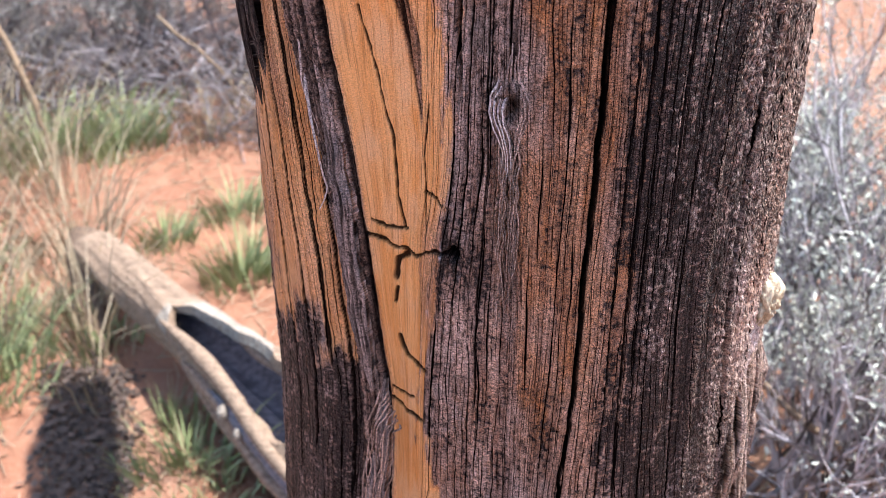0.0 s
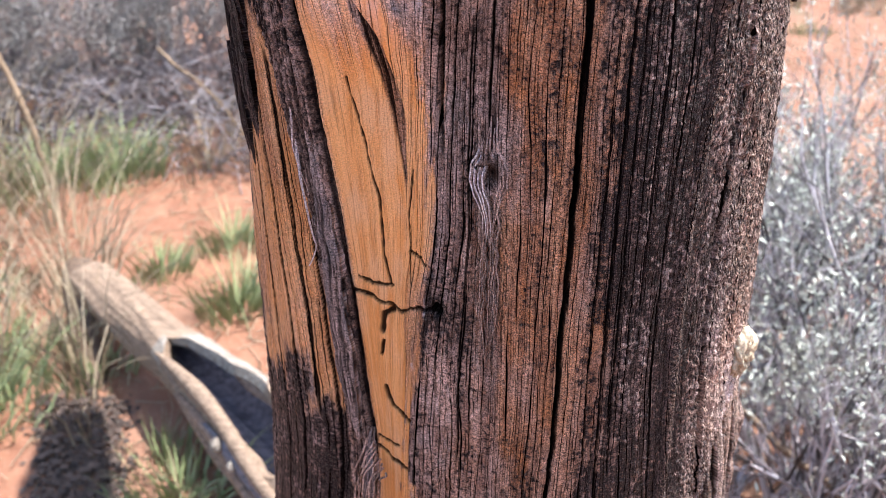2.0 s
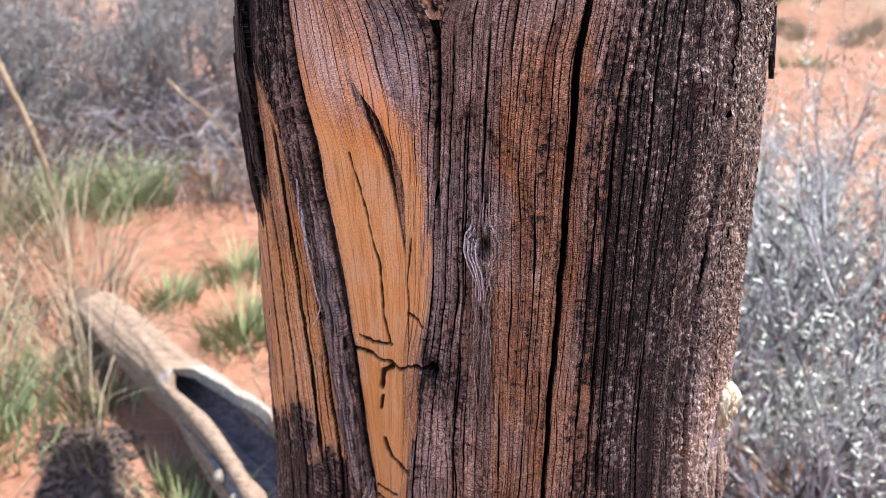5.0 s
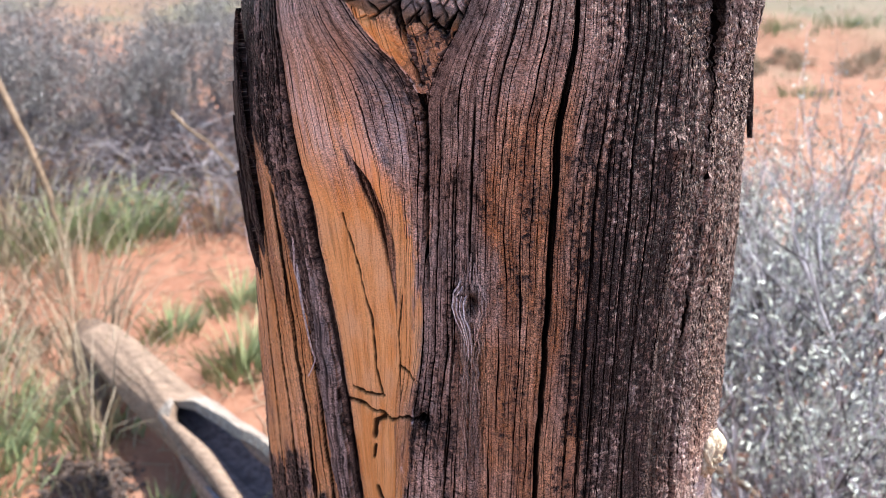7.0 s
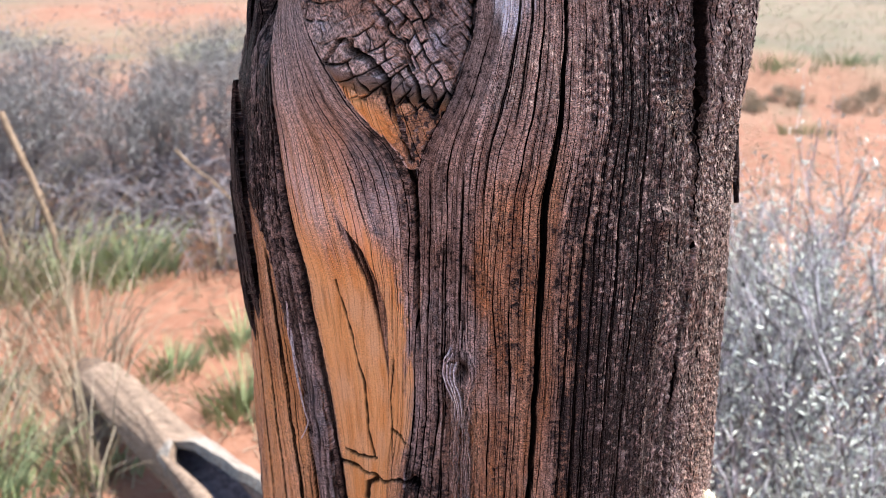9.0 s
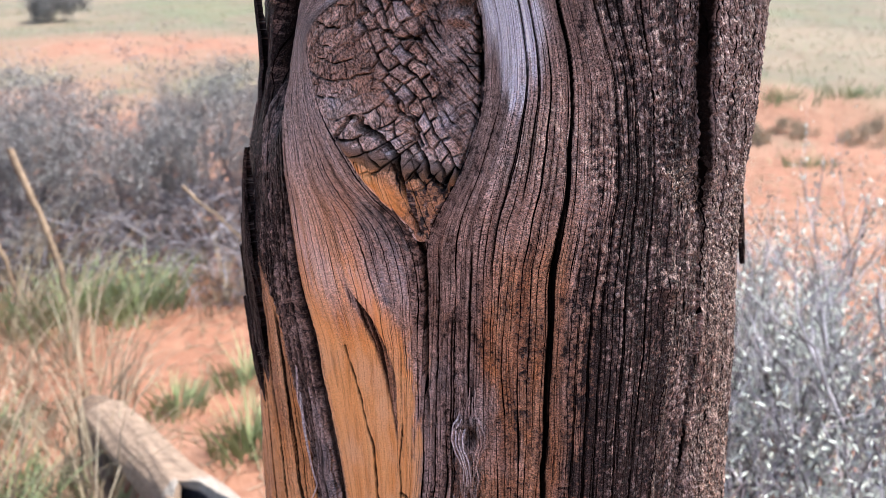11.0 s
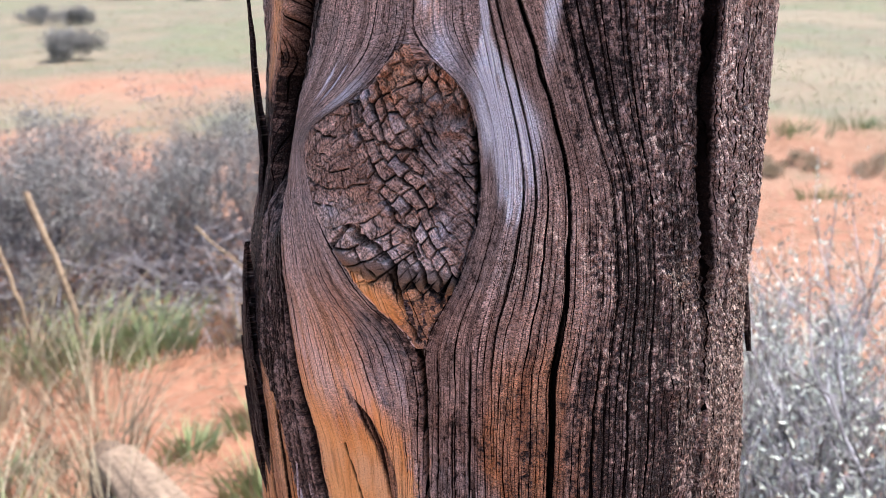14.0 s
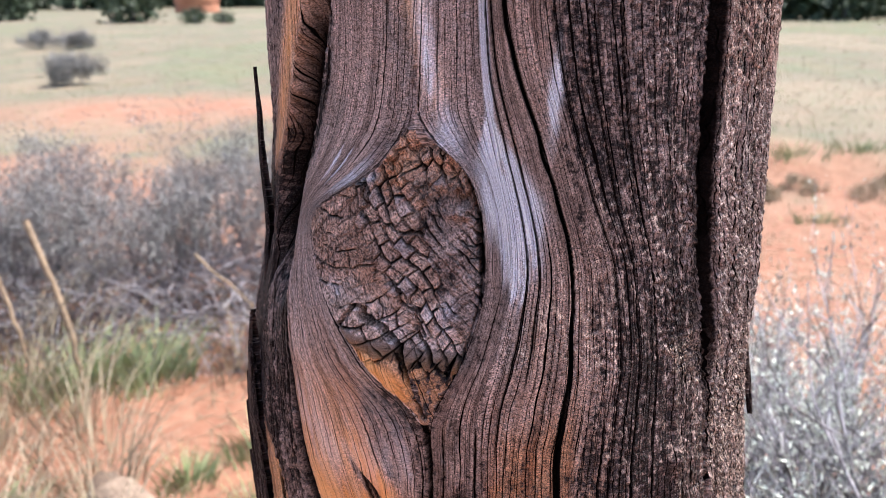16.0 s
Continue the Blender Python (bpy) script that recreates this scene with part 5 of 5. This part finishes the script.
for k, (x, y, n, h, s) in enumerate(((-1.62, 3.1, 300, 0.25, 0.5), (-1.35, 3.2, 260, 0.27, 0.42), (-0.93, 2.42, 120, 0.15, 0.2), (-0.63, 2.20, 170, 0.2, 0.24), (-0.74, 2.62, 110, 0.16, 0.25), (-1.22, 1.72, 170, 0.24, 0.36), (-1.14, 1.60, 50, 0.12, 0.34), (-1.95, 3.0, 120, 0.2, 0.4), (-1.5, 2.2, 80, 0.18, 0.3), (-0.60, 1.42, 150, 0.12, 0.32), (-0.50, 1.34, 60, 0.08, 0.28), (-0.66, 1.54, 50, 0.07, 0.24), (-0.95, 1.86, 60, 0.14, 0.22), (-1.20, 1.70, 60, 0.12, 0.40), (-1.25, 1.95, 60, 0.16, 0.36), (-0.3, 2.4, 80, 0.18, 0.25), (2.5, 5.75, 90, 0.12, 0.4), (2.9, 7.4, 120, 0.18, 0.7), (3.6, 7.6, 120, 0.18, 0.7))):
    build_tuft("green_grass_tuft", "fresh green desert grass tuft on red sand", (x, y), 40 + k, n, h, s, GREEN)
for k, (x, y, n, h, s) in enumerate(((-1.35, 2.2, 60, 0.32, 0.3), (-1.15, 1.95, 60, 0.3, 0.25), (-1.7, 2.6, 70, 0.36, 0.4), (-0.55, 1.2, 60, 0.06, 0.4), (-0.58, 1.40, 110, 0.09, 0.36), (-0.68, 1.58, 70, 0.08, 0.28), (-1.00, 1.95, 26, 0.50, 0.26), (-0.98, 1.84, 22, 0.44, 0.24), (-2.0, 3.3, 60, 0.6, 0.5), (-1.85, 2.3, 60, 0.4, 0.4), (0.5, 1.2, 60, 0.2, 0.4), (-0.45, 2.6, 50, 0.3, 0.3), (-1.30, 1.75, 80, 0.42, 0.35), (-1.5, 2.05, 80, 0.45, 0.4), (-1.2, 2.35, 60, 0.4, 0.3), (-1.75, 2.9, 70, 0.55, 0.4), (-1.45, 2.75, 50, 0.6, 0.3), (-0.55, 1.5, 50, 0.06, 0.3), (-1.02, 1.92, 34, 0.46, 0.34), (-0.93, 1.72, 22, 0.34, 0.3), (-1.28, 2.5, 40, 0.5, 0.4), (-1.0, 3.3, 70, 0.4, 0.5), (-0.7, 3.5, 60, 0.4, 0.4))):
    build_tuft("dry_grass_tuft", "dry straw-coloured grass tuft with long bent stalks", (x, y), 60 + k, n, h, s, STRAW, 0.0028, 0.8)


STICKS = (
    (((0.47, 1.23, 0.50), (0.547, 1.165, 0.458), (0.652, 1.078, 0.41), (0.77, 1.03, 0.297), (1.0, 0.93, -0.01)), 0.008),
    (((-1.20, 3.50, 0.48), (-0.95, 3.40, 0.30), (-0.70, 3.28, 0.0)), 0.007),
    (((-1.92, 3.15, 0.58), (-1.79, 3.05, 0.28), (-1.71, 3.0, 0.0)), 0.012),
    (((-1.80, 3.25, 0.70), (-1.62, 3.12, 0.30), (-1.55, 3.05, 0.0)), 0.016),
)


def build_stick(points, radius, seed):
    rng = np.random.RandomState(seed)
    pts = np.array(points)
    t = np.linspace(0, 1, 14)
    c = np.stack([np.interp(t, np.linspace(0, 1, len(pts)), pts[:, i]) for i in range(3)], -1) + rng.normal(0, 0.004, (14, 3))
    b = np.linspace(0, 2 * math.pi, 8, endpoint=False)
    d = (pts[-1] - pts[0]) / np.linalg.norm(pts[-1] - pts[0])
    u = np.cross(d, [0, 0, 1.0])
    u /= np.linalg.norm(u)
    w = np.cross(u, d)
    r = radius * (1 - 0.4 * t) * rng.uniform(0.85, 1.1, 14)
    v = c[:, None] + r[:, None, None] * (np.cos(b)[None, :, None] * u + np.sin(b)[None, :, None] * w)
    ob = new("dead_stick", mesh_of("dead_stick", v.reshape(-1, 3), grid_faces(14, 8, True), LOGWOOD if points[0][0] > 0 else STALK))
    return tagged(ob, "pale dead stick lodged among the shrub twigs", "stick", group="dead sticks")


for k, (ends, rad) in enumerate(STICKS):
    build_stick(ends, rad, 200 + k)


def scatter_field():
    """Short meadow grass beyond the bare sand, and dry litter near by."""
    rng = np.random.RandomState(77)
    for name, mat, n, lo, hi, hgt, label in (("meadow_grass", STRAW, 26000, 5.0, 60.0, 0.030, "pale dry meadow grass"), ("meadow_herbs", GREEN, 18000, 5.0, 50.0, 0.032, "low green meadow herbs")):
        dist = lo * (hi / lo) ** rng.uniform(0, 1, n)
        a = rng.uniform(-0.62, 0.62, n)
        x, y = dist * np.sin(a), dist * np.cos(a)
        keep = rng.uniform(0, 1, n) < ground_cover(x, y) + 0.02
        x, y = x[keep], y[keep]
        m = len(x)
        z = ground_height(x, y) - 0.01
        s = hgt * rng.uniform(0.5, 1.4, m) * (1 + np.hypot(x, y) / 40)
        b = rng.uniform(0, 2 * math.pi, m)
        c = np.stack([x, y, z], -1)
        wd = np.stack([np.cos(b), np.sin(b), 0 * b], -1) * (s * 0.10)[:, None]
        top = rng.normal(0, 0.35, (m, 3)) * s[:, None] * [1, 1, 0] + np.array([0, 0, 1.0]) * s[:, None]
        v = np.stack([c - wd, c + wd, c + top + wd * 0.5, c + top - wd * 0.6], 1).reshape(-1, 3)
        tagged(new(name, mesh_of(name, v, np.arange(m * 4).reshape(-1, 4), mat, False)), label, "grass", kind="stuff")
    n = 9000
    x, y = rng.uniform(-3.2, 3.0, n), rng.uniform(0.7, 6.0, n)
    b = rng.uniform(0, 2 * math.pi, n)
    ln = rng.uniform(0.02, 0.13, n)
    p = np.stack([x, y, ground_height(x, y) + 0.004], -1)
    q = p + np.stack([np.cos(b) * ln, np.sin(b) * ln, rng.uniform(0, 0.012, n)], -1)
    v, f = tubes(np.concatenate([p, q, np.full((n, 1), 0.0020), np.full((n, 1), 0.0012)], 1), 3)
    tagged(new("dry_litter", mesh_of("dry_litter", v, f, STRAW)), "fallen dry stalks and twigs scattered on sand", "litter", kind="stuff")


scatter_field()


def scatter_tangle():
    """Dead twigs lodged low in the shrubs, and pale fallen leaves under them."""
    rng = np.random.RandomState(91)
    for name, mat, n, x0, x1, y0, y1, top in (("dead_twigs", TWIG, 7000, -3.6, -0.1, 3.25, 4.9, 0.35), ("fallen_twigs", TWIG, 900, 0.25, 1.9, 0.85, 2.4, 0.35)):
        p = np.stack([rng.uniform(x0, x1, n), rng.uniform(y0, y1, n), rng.uniform(0, 1, n) ** 1.6 * top], -1)
        dd = rng.normal(0, 1, (n, 3)) * [1, 1, 0.55]
        q = p + dd / np.linalg.norm(dd, axis=1)[:, None] * rng.uniform(0.06, 0.28, n)[:, None]
        q[:, 2] = np.maximum(q[:, 2], 0.005)
        r = rng.uniform(0.0012, 0.0035, (n, 1)) * (1.3 if x0 < 0 else 0.8)
        v, f = tubes(np.concatenate([p, q, r, r * 0.6], 1), 3)
        tagged(new(name, mesh_of(name, v, f, mat)), "grey dead twigs tangled low under the shrubs", "twigs", kind="stuff")
    n = 800
    p = np.stack([rng.uniform(0.2, 2.0, n), rng.uniform(0.8, 2.8, n), rng.uniform(0.0, 0.03, n)], -1)
    v, f = leaf_quads(rng, np.concatenate([p, rng.normal(0, 1, (n, 3)) * [1, 1, 0.3]], 1), 1, 0.02, 0.6)
    v[:, 2] = np.abs(v[:, 2]) + 0.004
    tagged(new("leaf_litter", mesh_of("leaf_litter", v, f, SAGE, False)), "pale fallen leaves lying on the sand", "litter", kind="stuff")


scatter_tangle()


def scatter_shade_flakes():
    """Dark flakes at the foot of the log's stub, laid there to deepen the shadow strip on the sand."""
    rng = np.random.RandomState(93)
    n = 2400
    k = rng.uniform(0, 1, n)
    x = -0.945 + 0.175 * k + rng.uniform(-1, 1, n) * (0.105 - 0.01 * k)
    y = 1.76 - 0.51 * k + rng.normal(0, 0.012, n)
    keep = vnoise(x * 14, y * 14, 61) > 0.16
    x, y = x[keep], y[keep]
    n = len(x)
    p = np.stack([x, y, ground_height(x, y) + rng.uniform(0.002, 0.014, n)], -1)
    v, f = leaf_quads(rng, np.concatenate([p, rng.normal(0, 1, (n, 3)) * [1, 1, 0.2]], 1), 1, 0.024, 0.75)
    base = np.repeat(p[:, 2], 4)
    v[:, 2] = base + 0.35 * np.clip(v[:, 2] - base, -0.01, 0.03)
    tagged(new("shade_flakes", mesh_of("shade_flakes", v, f, SHADE_FLAKE, False)), "dark flakes laid on the sand to deepen the shadow strip", "litter", kind="stuff")


scatter_shade_flakes()


# ---- far off ----
def build_juniper(where, seed, height, width):
    rng = np.random.RandomState(seed)
    root = tagged(new("juniper_tree"), "dark green juniper tree at the edge of the meadow", "tree", group="far junipers")
    root.location = (*where, 0)
    v, f = tubes([(0, 0, -0.2, 0.05, 0, height * 0.35, 0.16, 0.12), (0.05, 0, height * 0.35, 0.1, 0.05, height * 0.8, 0.12, 0.05)], 7)
    part("trunk", mesh_of("trunk", v, f, TWIG), root)
    n = 450
    d = rng.normal(0, 1, (n, 3))
    d /= np.linalg.norm(d, axis=1)[:, None]
    r = rng.uniform(0.35, 1.0, n) ** 0.5 * (1 + 0.3 * np.sin(d[:, 0] * 5 + seed) * np.cos(d[:, 1] * 4))
    c = d * r[:, None] * [width * 0.5, width * 0.5, height * 0.48] + [0, 0, height * 0.52]
    v, f = leaf_quads(rng, np.concatenate([c, d], 1), 2, 0.18 * height, 0.8)
    part("crown", mesh_of("crown", v, f, JUNIPER, False), root)
    return root


FAR_BUSHES = ((-23.7, 60.3, 2.4, 3.8), (-36.6, 68.2, 2.2, 2.4), (-17.8, 55.7, 0.8, 1.5), (-15.7, 54.9, 0.6, 1.3))
rng = np.random.RandomState(5)
for k in range(46):
    a = -0.62 + 1.25 * (k + rng.uniform(-0.4, 0.4)) / 46
    dist = rng.uniform(150, 190) if a < 0 else rng.uniform(50, 66)
    if a < 0 and rng.rand() < 0.25:
        continue
    build_juniper((dist * math.sin(a), dist * math.cos(a)), 100 + k, rng.uniform(2.5, 4.5) * dist / 60, rng.uniform(3.5, 6) * dist / 60)


for k, (x, y, h, w) in enumerate(FAR_BUSHES):
    build_juniper((x, y), 300 + k, h, w)


def build_rock():
    rows, cols = 40, 60
    t = np.linspace(0, 1, rows)[:, None]
    a = np.linspace(0, 2 * math.pi, cols, endpoint=False)[None, :]
    r = 2.6 * (1 - 0.12 * t - 0.25 * step(0.85, 1.0, t)) * (1 + 0.12 * (fbm(np.cos(a) * 2 + 4, np.sin(a) * 2 + t * 3, 3, 4) - 0.5)) + 0.12 * (vnoise(0 * a, t * 14, 5) - 0.5)
    v = np.stack([r * np.cos(a), r * np.sin(a), 4.2 * t - 0.3 + 0 * a], -1).reshape(-1, 3)
    last = (rows - 1) * cols + np.arange(cols)
    v = np.concatenate([v, [[0, 0, 4.0]]])
    cap = np.stack([last, np.roll(last, -1), np.full(cols, rows * cols)], -1)
    ob = new("sandstone_rock", mesh_of("sandstone_rock", v, [grid_faces(rows, cols, True), cap], ROCK))
    ob.location = (-31.8, 100.8, 0)
    return tagged(ob, "rounded red sandstone outcrop beyond the meadow", "rock")


build_rock()
